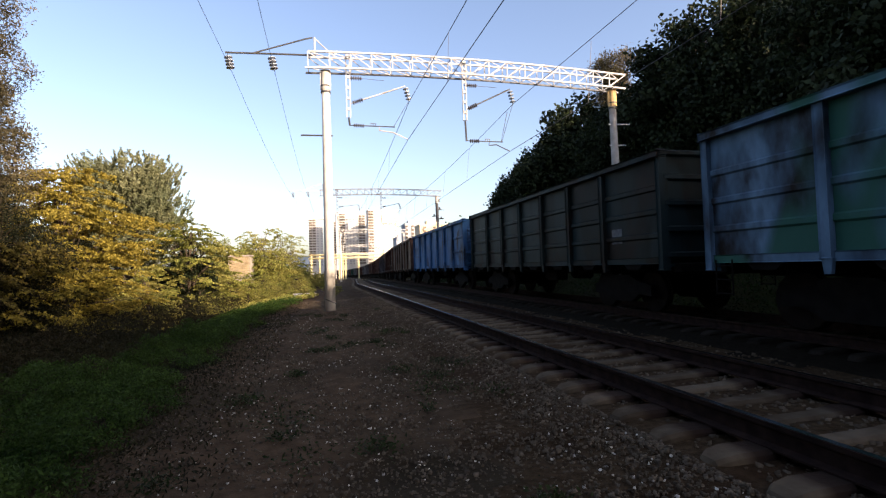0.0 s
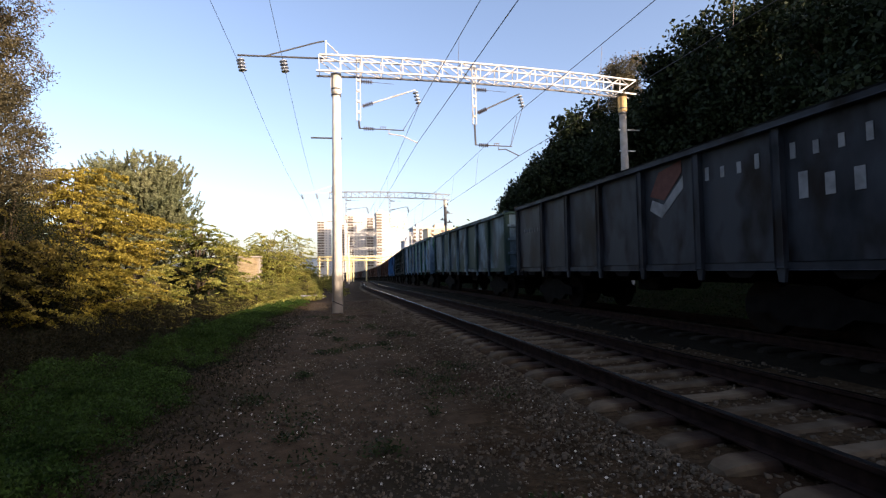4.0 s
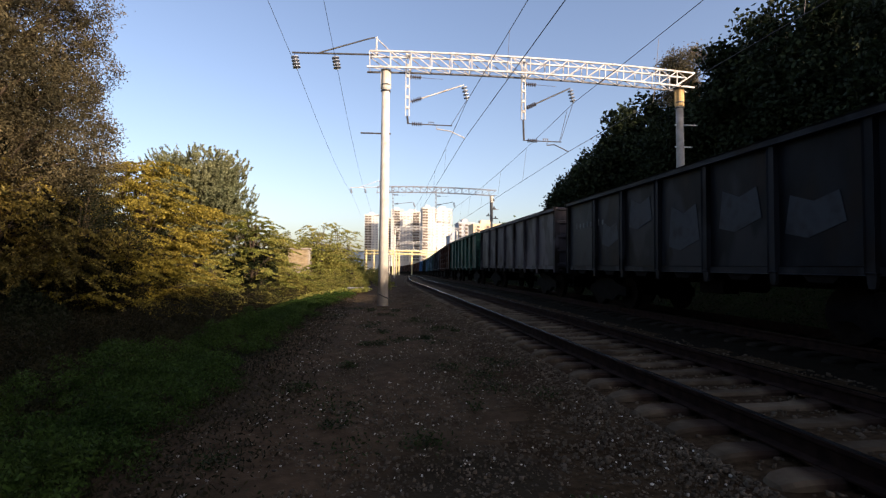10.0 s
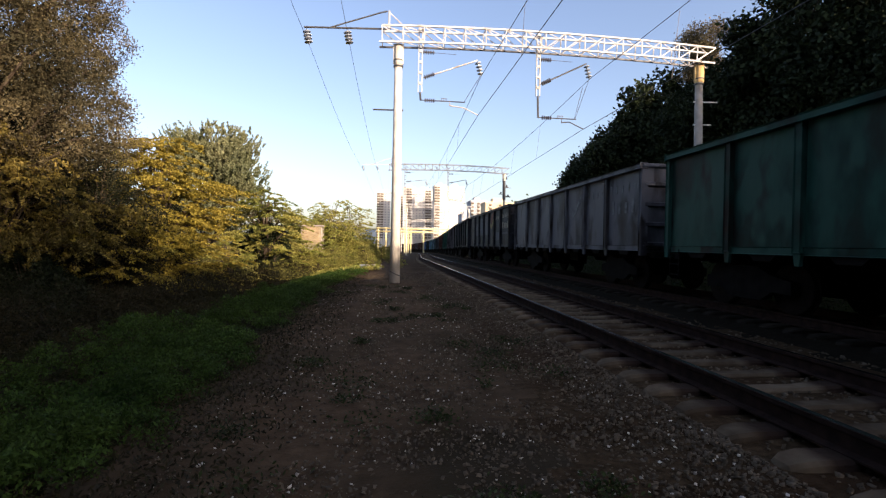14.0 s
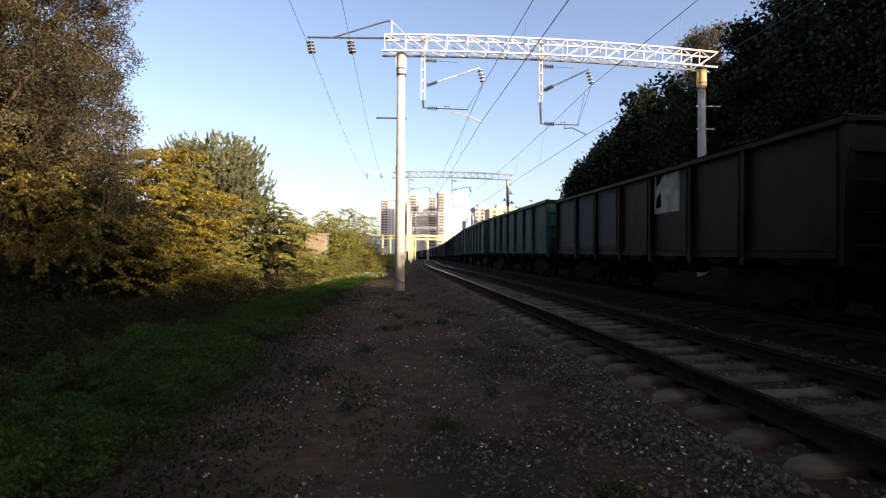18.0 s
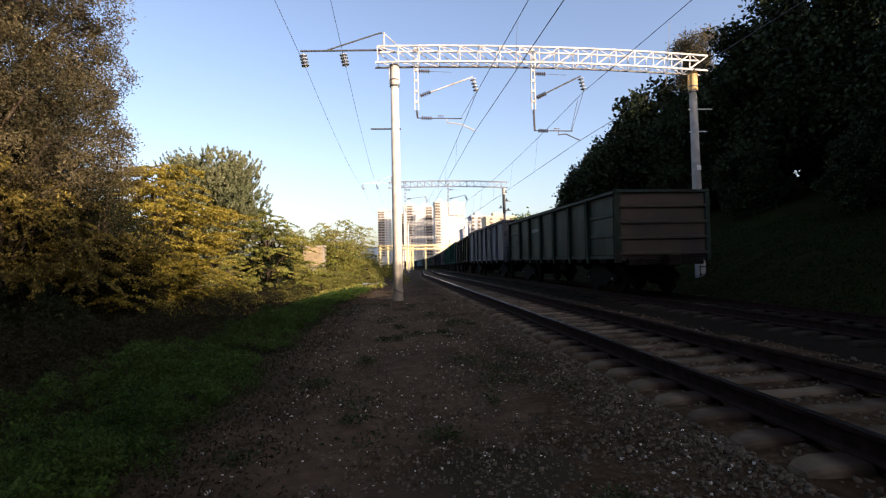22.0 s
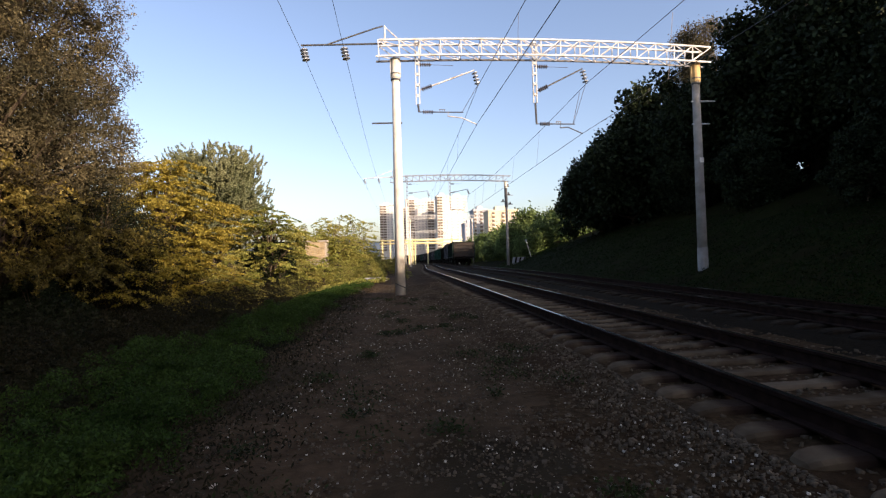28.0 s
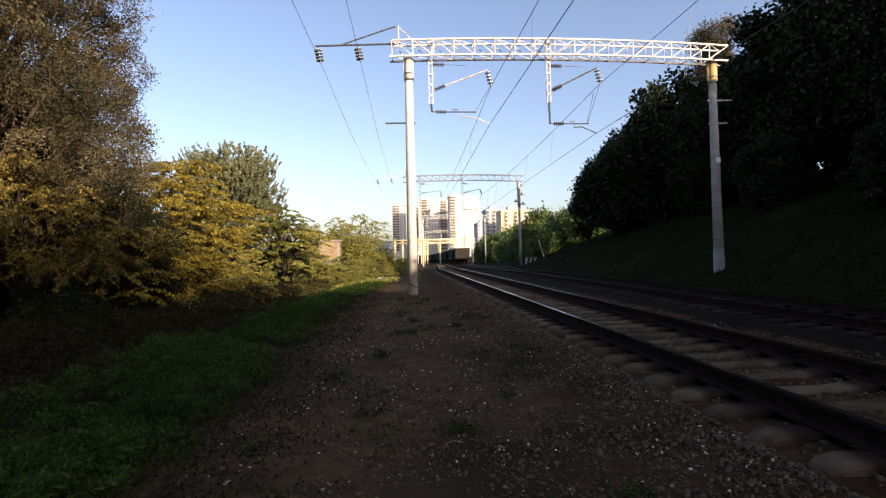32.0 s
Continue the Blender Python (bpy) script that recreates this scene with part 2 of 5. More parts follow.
def box(bm, x0, x1, y0, y1, z0, z1, m=None, bevel=0.0):
    r = bmesh.ops.create_cube(bm, size=1.0)
    vs = r["verts"]
    for v in vs:
        v.co = Vector((x0 + (v.co.x + 0.5) * (x1 - x0), y0 + (v.co.y + 0.5) * (y1 - y0), z0 + (v.co.z + 0.5) * (z1 - z0)))
    if bevel:
        es = list({e for v in vs for e in v.link_edges})
        r = bmesh.ops.bevel(bm, geom=es, offset=bevel, segments=1, affect="EDGES")
        vs = list({v for f in r["faces"] for v in f.verts} | {v for v in vs if v.is_valid})
    if m:
        for v in vs:
            v.co = m @ v.co
    return vs


def tube(bm, pts, radii, n=6):
    """A tapered tube through points."""
    pts = [Vector(p) for p in pts]
    if not hasattr(radii, "__len__"):
        radii = [radii] * len(pts)
    rings = []
    for i, p in enumerate(pts):
        d = (pts[min(i + 1, len(pts) - 1)] - pts[max(i - 1, 0)]).normalized()
        a = d.orthogonal().normalized() if i == 0 else (side - d * side.dot(d)).normalized()
        side = a
        b = d.cross(a)
        rings.append([bm.verts.new(p + (a * math.cos(k * 2 * math.pi / n) + b * math.sin(k * 2 * math.pi / n)) * radii[i]) for k in range(n)])
    for r0, r1 in zip(rings, rings[1:]):
        for k in range(n):
            bm.faces.new((r0[k], r0[(k + 1) % n], r1[(k + 1) % n], r1[k]))
    bm.faces.new(rings[0][::-1])
    bm.faces.new(rings[-1])


def beam(bm, a, b, w, h=None):
    """A square bar from a to b."""
    a, b = Vector(a), Vector(b)
    d = b - a
    q = d.to_track_quat("Z", "Y").to_matrix().to_4x4()
    box(bm, -w / 2, w / 2, -(h or w) / 2, (h or w) / 2, 0, d.length, Matrix.Translation(a) @ q)


def lathe(bm, profile, n=12, m=None):
    rings = []
    for r, z in profile:
        rings.append([bm.verts.new((r * math.cos(k * 2 * math.pi / n), r * math.sin(k * 2 * math.pi / n), z)) for k in range(n)])
    for r0, r1 in zip(rings, rings[1:]):
        for k in range(n):
            bm.faces.new((r0[k], r0[(k + 1) % n], r1[(k + 1) % n], r1[k]))
    bm.faces.new(rings[0][::-1])
    bm.faces.new(rings[-1])
    if m:
        for r in rings:
            for v in r:
                v.co = m @ v.co


def quads(name, V, material, parent=None):
    """A mesh from an array of quads, shape (n, 4, 3)."""
    V = np.asarray(V, np.float32)
    n = len(V)
    me = bpy.data.meshes.new(name)
    me.vertices.add(4 * n)
    me.vertices.foreach_set("co", V.reshape(-1))
    me.loops.add(4 * n)
    me.loops.foreach_set("vertex_index", np.arange(4 * n, dtype=np.int32))
    me.polygons.add(n)
    me.polygons.foreach_set("loop_start", np.arange(0, 4 * n, 4, dtype=np.int32))
    me.update(calc_edges=True)
    return link(name, me, material, parent)


def thing(name, label, category, group="", at=(0, 0, 0), turn=0.0):
    ob = new(name)
    ob.matrix_basis = pose(*at, 0, 0, turn)
    ob.empty_display_size = 0.2
    return tagged(ob, label, category, group)


# ---- the line's plan: straight, a short right bend, straight again, then a long left bend, falling a little ----
BEND_AT, CURVE_R, BEND_1, LEFT_AT, CURVE_L, BEND_2 = 32, 300.0, 21, 84, 1350.0, 110


def _plan():
    x, h, out = 0.0, 0.0, []
    for i in range(0, 900):
        k = 1 / CURVE_R if BEND_AT <= i < BEND_AT + BEND_1 else -1 / CURVE_L if LEFT_AT <= i < LEFT_AT + BEND_2 else 0.0
        out.append((x, h))
        h += k
        x += math.tan(h)
    return out


PLAN = _plan()


def cx(y):
    """How far the line has gone to the right, y metres ahead."""
    if y <= 0:
        return 0.0
    i = min(int(y), 898)
    return PLAN[i][0] + (PLAN[i + 1][0] - PLAN[i][0]) * (y - i)


def ch(y):
    return 0.0 if y <= 0 else PLAN[min(int(y), 898)][1]


def cz(y):
    """Rail level: falls gently from 25 m on."""
    return 0.0 if y < 25 else -0.00033 * (y - 25) ** 2 if y < 45 else -0.132 - 0.0132 * (min(y, 240) - 45)


NEAR, FAR = 3.96, 8.34          # the two tracks' middles
SECTION = [(-60, -1.6), (-14, -1.5), (-7, -1.25), (-3.6, -0.75), (-1.6, -0.42), (0.5, -0.35), (1.8, -0.33), (2.45, -0.275), (2.75, -0.238), (5.4, -0.238), (6.1, -0.32), (6.85, -0.25),
           (9.5, -0.25), (10.2, -0.35), (10.9, -0.5), (11.6, -0.3), (13.2, 0.42), (15.5, 1.5), (19.0, 3.2), (26, 6.0), (40, 8.5), (70, 9.5)]


def ground_z(x, y):
    u = x - cx(y)
    z = SECTION[-1][1] if u > 70 else SECTION[0][1]
    for (a, za), (b, zb) in zip(SECTION, SECTION[1:]):
        if a <= u <= b:
            z = za + (zb - za) * (u - a) / (b - a)
            break
    if u > 11.6:
        f = 1.0 if y < 35 else max(0.12, 1 - (y - 35) / 110)
        z = -0.3 + (z + 0.3) * f
    return z + cz(y)


# ---- ground ----
def axis(lo, hi, fine0, fine1, step, grow=1.25):
    a = list(np.arange(fine0, fine1 + 1e-6, step))
    d = step
    while a[-1] < hi:
        d *= grow
        a.append(a[-1] + d)
    d = step
    while a[0] > lo:
        d *= grow
        a.insert(0, a[0] - d)
    return a


def build_ground():
    us = axis(-2500, 2500, -9, 17, 0.22)
    ys = axis(-400, 3200, -2, 24, 0.25, 1.06)
    verts = []
    for y in ys:
        for u in us:
            x = u + cx(y)
            z = ground_z(x, y)
            rough = 0.018 if u > 2.2 and u < 10.2 else 0.05
            z += rough * noise.noise(Vector((x * 1.7, y * 1.7, 0))) + (0.12 * noise.noise(Vector((x * 0.25, y * 0.25, 5))) if u < -3 or u > 12 else 0)
            verts.append((x, y, z))
    nu = len(us)
    faces, mats = [], []
    for j in range(len(ys) - 1):
        for i in range(nu - 1):
            a = j * nu + i
            faces.append((a, a + 1, a + nu + 1, a + nu))
            u = (us[i] + us[i + 1]) / 2
            w = 0.35 * noise.noise(Vector((u * 0.8, ys[j] * 0.5, 3)))
            w += 0.5 * noise.noise(Vector((u * 3.1, ys[j] * 2.3, 9)))
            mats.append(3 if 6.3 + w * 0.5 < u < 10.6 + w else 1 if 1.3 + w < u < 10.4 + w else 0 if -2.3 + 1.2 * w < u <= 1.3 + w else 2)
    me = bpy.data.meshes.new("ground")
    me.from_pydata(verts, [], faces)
    for m in (M["ground"], M["ballast"], M["turf"], M["dark_ballast"]):
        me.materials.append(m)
    me.polygons.foreach_set("material_index", mats)
    me.polygons.foreach_set("use_smooth", [True] * len(faces))
    return tagged(new("ground", me), "dark gravelly soil beside the railway, grassy at its edges", "ground", kind="structure")


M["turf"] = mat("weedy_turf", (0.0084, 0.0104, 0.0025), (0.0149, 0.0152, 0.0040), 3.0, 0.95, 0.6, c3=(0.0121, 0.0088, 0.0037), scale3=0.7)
ground = build_ground()

# ---- tracks ----
RAIL_W, RAIL_H, FOOT = 0.073, 0.18, 0.15


def rail_mesh(bm, u, y0, y1, top):
    """A rail along the line at offset u: the web and foot, or the worn head on top."""
    prof = [(-0.037, 0.0), (0.037, 0.0), (0.037, -0.035), (0.010, -0.05), (0.010, -0.150), (0.075, -0.165), (0.075, -0.18), (-0.075, -0.18), (-0.075, -0.165), (-0.010, -0.15), (-0.010, -0.05), (-0.037, -0.035)]
    if top:
        prof = [(-0.028, 0.003), (0.028, 0.003), (0.028, 0.001), (-0.028, 0.001)]
    ys, y = [], y0
    while y < y1:
        ys.append(y)
        y += 3.0 if y < 40 else 4.0
    ys.append(y1)
    rings = [[bm.verts.new((cx(y) + u + px, y, cz(y) + pz)) for px, pz in prof] for y in ys]
    n = len(prof)
    for a, b in zip(rings, rings[1:]):
        for k in range(n):
            bm.faces.new((a[k], b[k], b[(k + 1) % n], a[(k + 1) % n]))


def sleeper_mesh():
    bm = bmesh.new()
    # ends and middle of a pre-stressed sleeper: thick under the rails, waisted between
    half = [(1.36, 0.045, 0.07, -0.045), (1.335, 0.085, 0.11, -0.015), (1.27, 0.115, 0.14, 0.012), (1.15, 0.125, 0.15, 0.028), (0.60, 0.115, 0.15, 0.022), (0.30, 0.095, 0.125, 0.004)]
    rows = [(-x, wt, wb, z) for x, wt, wb, z in half] + half[::-1]
    rings = [[bm.verts.new(p) for p in ((x, -wb, -0.20), (x, wb, -0.20), (x, wt, z - 0.025), (x, wt - 0.025, z), (x, -wt + 0.025, z), (x, -wt, z - 0.025))] for x, wt, wb, z in rows]
    for a, b in zip(rings, rings[1:]):
        for k in range(6):
            bm.faces.new((a[k], a[(k + 1) % 6], b[(k + 1) % 6], b[k]))
    bm.faces.new(rings[0][::-1])
    bm.faces.new(rings[-1])
    bmesh.ops.recalc_face_normals(bm, faces=bm.faces)
    me = bpy.data.meshes.new("sleeper")
    bm.to_mesh(me)
    bm.free()
    me.materials.append(M["sleeper"])
    return me


SLEEPER = sleeper_mesh()


def build_track(mid, label, count, material=None):
    t = thing("railway_track", label, "railway track", "tracks")
    tagged(t, kind="structure")
    for u in (mid - 0.797, mid + 0.797):
        bm = bmesh.new()
        rail_mesh(bm, u, -30, 330, False)
        r = part("rail", bm, M["rail"], t, "rusty steel rail")
        bm = bmesh.new()
        rail_mesh(bm, u, -30, 330, True)
        part("rail_head", bm, M["railtop"], r, "polished running surface")
    rnd = random.Random(int(mid * 10))
    for i in range(count):
        y = -3.0 + i * 0.543
        s = link("sleeper", SLEEPER, None, t)
        if material:
            s.material_slots[0].link = "OBJECT"
            s.material_slots[0].material = material
        s.matrix_basis = pose(cx(y) + mid + rnd.uniform(-0.03, 0.03), y, cz(y) - 0.205 + rnd.uniform(-0.012, 0.008), 0, 0, -math.degrees(ch(y)) + rnd.uniform(-1.2, 1.2))
    return t


# ---- overhead line ----
def P1(x, z):
    """Points of the near portal, read at 20 m for an eye at 1.30, laid at its true distance."""
    return x * PORTAL_K, EYE + (z - 1.30) * PORTAL_K


PORTAL_Y, PORTAL_K = 19.2, 0.96
BAY, BAYS, BEAM_H, BEAM_W = 0.80, 17, 0.62, 0.55


def bay_mesh(lean):
    bm = bmesh.new()
    for y in (-BEAM_W / 2, BEAM_W / 2):
        beam(bm, (0, y, 0), (0, y, BEAM_H), 0.036)
        a, b = ((0, y, BEAM_H), (BAY, y, 0)) if lean > 0 else ((0, y, 0), (BAY, y, BEAM_H))
        beam(bm, a, b, 0.032)
    for z in (0, BEAM_H):
        beam(bm, (0, -BEAM_W / 2, z), (0, BEAM_W / 2, z), 0.024)
        beam(bm, (0, -BEAM_W / 2, z), (BAY, BEAM_W / 2, z), 0.024)
    me = bpy.data.meshes.new("lattice_bay")
    bm.to_mesh(me)
    bm.free()
    me.materials.append(M["white_steel"])
    return me


BAY_L, BAY_R = bay_mesh(1), bay_mesh(-1)


def insulator(parent, a, b, discs, r, material, name="insulator"):
    """Discs on a rod from a to b."""
    a, b = Vector(a), Vector(b)
    d = b - a
    prof, h = [], d.length / discs
    for i in range(discs):
        z = i * h
        prof += [(0.025, z), (r, z + 0.25 * h), (r, z + 0.45 * h), (0.03, z + 0.75 * h)]
    prof.append((0.025, d.length))
    bm = bmesh.new()
    lathe(bm, prof, 12, Matrix.Translation(a) @ d.to_track_quat("Z", "Y").to_matrix().to_4x4())
    return part(name, bm, material, parent, smooth=False)


def pole_mesh(bm, base, top, r0, r1, n=16):
    lathe(bm, [(r0, base), (r0 * 0.6 + r1 * 0.4, base + (top - base) * 0.4), (r1, top)], n)


def build_portal(y, xl, xr, zl, zr, ztop, label, detail=True, steel=None, gear=False):
    """A rigid portal over both tracks: two round concrete poles, a lattice beam, pendants with brackets, an arm for the feeders."""
    steel = steel or M["white_steel"]
    g = thing("catenary_portal", label, "catenary portal", "catenary portals")
    off, dz = cx(y) * (0 if detail else 1), cz(y)
    xl, xr = xl + off, xr + off
    for name, x, z0 in (("left_pole", xl, zl), ("right_pole", xr, zr)):
        bm = bmesh.new()
        lean = -0.012 if x == xr else 0.0
        pole_mesh(bm, z0 - 0.6, ztop - 0.02, 0.205 if detail else 0.18, 0.145 if detail else 0.12)
        p = part("pole", bm, M["shaded_concrete"] if x == xr else M["concrete"], g, "tapered round concrete pole", smooth=True)
        p.matrix_basis = pose(x, y, 0)
        if x == xr:
            p.matrix_basis = Matrix.Translation((x, y, 0)) @ pose(0, 0, 0, 0, lean * 57.3, 0)
            p.location.x += 0.11
        bm = bmesh.new()
        lathe(bm, [(0.175, ztop - 0.75), (0.18, ztop - 0.72), (0.172, ztop - 0.05), (0.20, ztop - 0.02), (0.20, ztop)], 14)
        for s in (-1, 1):
            box(bm, s * 0.17 - 0.03, s * 0.17 + 0.03, -0.05, 0.05, ztop - 0.72, ztop)
        # only the near portal's right cap takes the sunlit ochre
        c = part("pole_cap", bm, M["ochre"] if x == xr and detail else M["concrete"], p, "steel head under the beam")
        bm = bmesh.new()
        for zz in (ztop - 0.62, ztop - 0.85):
            lathe(bm, [(0.19, zz), (0.19, zz + 0.05)], 14)
        part("clamp", bm, M["dark_steel"], p)
        if detail and x == xr:
            bm = bmesh.new()
            box(bm, -0.09, 0.09, -0.205, -0.195, 4.72, 4.92)
            part("plate", bm, M["cladding"], p, "small white number plate")
            bm = bmesh.new()
            lathe(bm, [(0.209, z0 - 0.3), (0.213, z0 - 0.2), (0.205, z0 + 0.72), (0.200, z0 + 0.75)], 16)
            part("base_band", bm, M["whitewash"], p, "pale whitewashed foot of the pole")
        if detail and x == xl:
            bm = bmesh.new()
            pts = [(0.213 * math.cos(a * 0.4488), 0.213 * math.sin(a * 0.4488), 0.02 - 0.10 * math.cos(a * 0.4488)) for a in range(15)]
            tube(bm, pts, 0.018, 5)
            part("cable_loop", bm, M["dark_steel"], p, "dark cable round the pole's foot")
        if gear and x == xr:
            bm = bmesh.new()
            lathe(bm, [(0.175, ztop - 2.9), (0.18, ztop - 2.85), (0.17, ztop - 0.1), (0.16, ztop)], 10)
            part("sleeve", bm, M["dark_steel"], p, "dark steel head of the pole")
            for zz, ln in ((ztop - 0.6, 0.4), (ztop - 1.5, 0.5), (ztop - 2.3, -0.6), (ztop - 2.6, 0.75)):
                bm = bmesh.new()
                box(bm, min(0, ln), max(0, ln), -0.06, 0.06, zz, zz + 0.09, None, 0.01)
                box(bm, ln * 0.6 - 0.07, ln * 0.6 + 0.07, -0.07, 0.07, zz + 0.09, zz + 0.30, None, 0.015)
                part("switch_gear", bm, M["dark_steel"], p, "small dark apparatus on a bracket")
    # lattice beam with a slight camber
    x0, x1 = xl - 0.62, xr + 0.52
    n = BAYS
    step = (x1 - x0) / n

    def camber(x):
        return 0.16 * (1 - ((x - (x0 + x1) / 2) / ((x1 - x0) / 2)) ** 2)

    for i in range(n):
        xa, xb = x0 + i * step, x0 + (i + 1) * step
        b = link("lattice_bay", BAY_L if i < n / 2 - 1 else BAY_R, None, g)
        b.material_slots[0].link = "OBJECT"
        b.material_slots[0].material = steel
        b.matrix_basis = Matrix.Translation((xa, y, ztop + camber(xa))) @ pose(0, 0, 0, 0, -math.degrees(math.atan2(camber(xb) - camber(xa), step)), 0) @ Matrix.Diagonal((step / BAY, 1, 1, 1))
    for yy in (-BEAM_W / 2, BEAM_W / 2):
        for zz in (0, BEAM_H):
            bm = bmesh.new()
            xs = [x0 + i * step for i in range(n + 1)]
            xs[0] -= 0.12 if zz == 0 else 0
            tube(bm, [(x, y + yy, ztop + zz + camber(x)) for x in xs], 0.044 if detail else 0.036, 4)
            # rear bottom chord goes dark: its shaded side is put into the colour
            part("chord", bm, M["dark_steel"] if yy > 0 and zz == 0 and detail else steel, g)
    # feeder arm with its stay mast
    zt = ztop + BEAM_H
    tip = (xl - 3.58, y, zt - 0.16)
    bm = bmesh.new()
    tube(bm, [(x0 + 0.3, y, zt - 0.02), tip], 0.035)
    # far arms and stay rods are white, sky glare put into the colour
    part("feeder_arm", bm, M["dark_steel"] if detail else M["white_steel"], g)
    bm = bmesh.new()
    tube(bm, [(xl - 0.38, y, zt - 0.05), (xl - 0.38, y, zt + 0.68)], 0.035)
    tube(bm, [(xl - 0.38, y, zt + 0.64), (xl + 0.32, y, zt)], 0.022)
    part("stay_mast", bm, steel, g)
    bm = bmesh.new()
    tube(bm, [(xl - 0.45, y, zt + 0.66), (xl - 0.75, y, zt + 0.57), (tip[0] + 1.0, y, zt - 0.10)], 0.028)
    part("stay_rod", bm, M["dark_steel"] if detail else M["white_steel"], g)
    feeders = []
    for fx in (tip[0] + 0.10, tip[0] + 1.62):
        a = (fx, y, zt - 0.30 + (fx - tip[0]) * 0.05)
        b = (fx + 0.10, y, a[2] - 0.50)
        bm = bmesh.new()
        tube(bm, [(fx - 0.01, y, zt - 0.14), a], 0.012)
        part("hanger", bm, M["dark_steel"], g)
        insulator(g, a, b, 4, 0.15, M["glass_disc"], "insulator_string")
        feeders.append(b)
    # side arm on the left pole
    bm = bmesh.new()
    tube(bm, [(xl - 0.95, y, ztop - 2.52), (xl + 0.22, y, ztop - 2.50)], 0.03)
    part("side_arm", bm, M["dark_steel"], g)
    for zz, ln in ((ztop - 1.55, 0.85), (ztop - 2.5, 0.6)):
        bm = bmesh.new()
        tube(bm, [(xr - 0.2, y, zz), (xr + ln, y, zz + 0.02)], 0.03)
        part("side_arm", bm, steel, g)
    # pendants and brackets
    holds = []
    for i, (px, pz, arm_z, reach, cxx, czz, mx, mz) in enumerate(PENDANTS):
        px, cxx, mx = px + off, cxx + off, mx + off
        pz, arm_z, czz, mz = pz + dz, arm_z + dz, czz + dz, mz + dz
        top = ztop + BEAM_H + camber(px)
        bm = bmesh.new()
        for sx in (-0.07, 0.07):
            beam(bm, (px + sx, y, top + 0.03), (px + sx, y, pz), 0.035, 0.09)
        k = 0
        zz = top
        while zz > pz:
            beam(bm, (px - 0.07, y, zz), (px + 0.07, y, zz - 0.02), 0.09, 0.09)
            zz -= 0.42
        pen = part("pendant", bm, steel, g, "white perforated hanging post")
        bm = bmesh.new()
        tube(bm, [(px, y, pz), (px + 0.03, y, arm_z)], 0.04)
        part("pendant_tail", bm, M["dark_steel"], pen)
        # top tie, strut, arm
        insulator(g, (px + 0.10, y, ztop - 0.20), (px + 0.55, y, ztop - 0.20), 5, 0.085, M["porcelain"])
        bm = bmesh.new()
        tube(bm, [(px, y, ztop - 0.2), (px + 0.12, y, ztop - 0.2)], 0.02)
        part("tie", bm, M["dark_steel"], g)
        bm = bmesh.new()
        tube(bm, [(px + 0.55, y, ztop - 0.2), (px + 1.4, y, ztop - 0.22)], 0.008)
        part("tie_wire", bm, M["dark_steel"], g)
        s0, s1 = Vector((px + 0.05, y, ztop - 1.22)), Vector((mx - 0.14, y, mz + 0.62))
        d = (s1 - s0).normalized()
        insulator(g, s0 + d * 0.12, s0 + d * 0.55, 5, 0.09, M["porcelain"])
        bm = bmesh.new()
        tube(bm, [s0, s0 + d * 0.12], 0.022)
        tube(bm, [s0 + d * 0.55, s1], 0.03)
        part("strut", bm, steel if i == 0 else M["dark_steel"], g)
        insulator(g, (mx - 0.14, y, mz + 0.55), (mx, y, mz + 0.02), 4, 0.12, M["glass_disc"], "insulator_string")
        insulator(g, (px + 0.18, y, arm_z), (px + 0.60, y, arm_z), 5, 0.085, M["porcelain"])
        bm = bmesh.new()
        tube(bm, [(px, y, arm_z), (px + 0.18, y, arm_z)], 0.02)
        tube(bm, [(px + 0.60, y, arm_z), (px + reach, y, arm_z)], 0.022)
        for k in range(3):
            beam(bm, (px + 0.85 + k * 0.09, y, arm_z), (px + 0.85 + k * 0.09, y, arm_z + 0.10), 0.02)
        beam(bm, (px + 0.83, y, arm_z + 0.10), (px + 1.06, y, arm_z + 0.10), 0.02)
        part("register_arm", bm, M["dark_steel"], g)
        bm = bmesh.new()
        tube(bm, [(px + reach - 0.05, y, arm_z), (mx, y, mz + 0.05)], 0.01)
        if i == 1:
            tube(bm, [(px + reach - 0.08, y, arm_z), (mx - 0.28, y, mz - 0.35)], 0.01)
        part("hanger_wire", bm, M["dark_steel"], g)
        bm = bmesh.new()
        tube(bm, [(px + reach - 0.62, y, arm_z - 0.16), (cxx - 0.6, y, czz + 0.26), (cxx, y, czz)], 0.022)
        tube(bm, [(px + reach - 0.62, y, arm_z - 0.16), (px + reach - 0.6, y, arm_z)], 0.012)
        part("steady_arm", bm, steel if i == 0 else M["dark_steel"], g)
        holds.append(((mx, mz), (cxx, czz)))
    return g, feeders, holds


_a = [P1(1.46, 7.43), P1(1.48, 7.12), P1(3.34, 7.13), P1(3.87, 6.62), P1(3.96, 8.22)]
_b = [P1(6.38, 7.53), P1(6.43, 6.65), P1(8.12, 6.67), P1(8.39, 6.25), P1(8.61, 8.36)]
TURN_X = 0.14   # the portal's points shift left by the line's own turn
PENDANTS = [(q[0][0] - TURN_X, q[0][1], q[1][1], q[2][0] - q[1][0], q[3][0] - TURN_X, q[3][1], q[4][0] - TURN_X, q[4][1]) for q in (_a, _b)]
XL, XR = 0.57 * 0.96 - TURN_X, 13.56 * 0.96 - TURN_X
ZTOP = EYE + (9.27 - 1.30) * 0.96
portal_1, feed_1, holds_1 = build_portal(PORTAL_Y, XL, XR, -0.40, 0.45, ZTOP, "white lattice portal on two concrete poles carrying the overhead line")
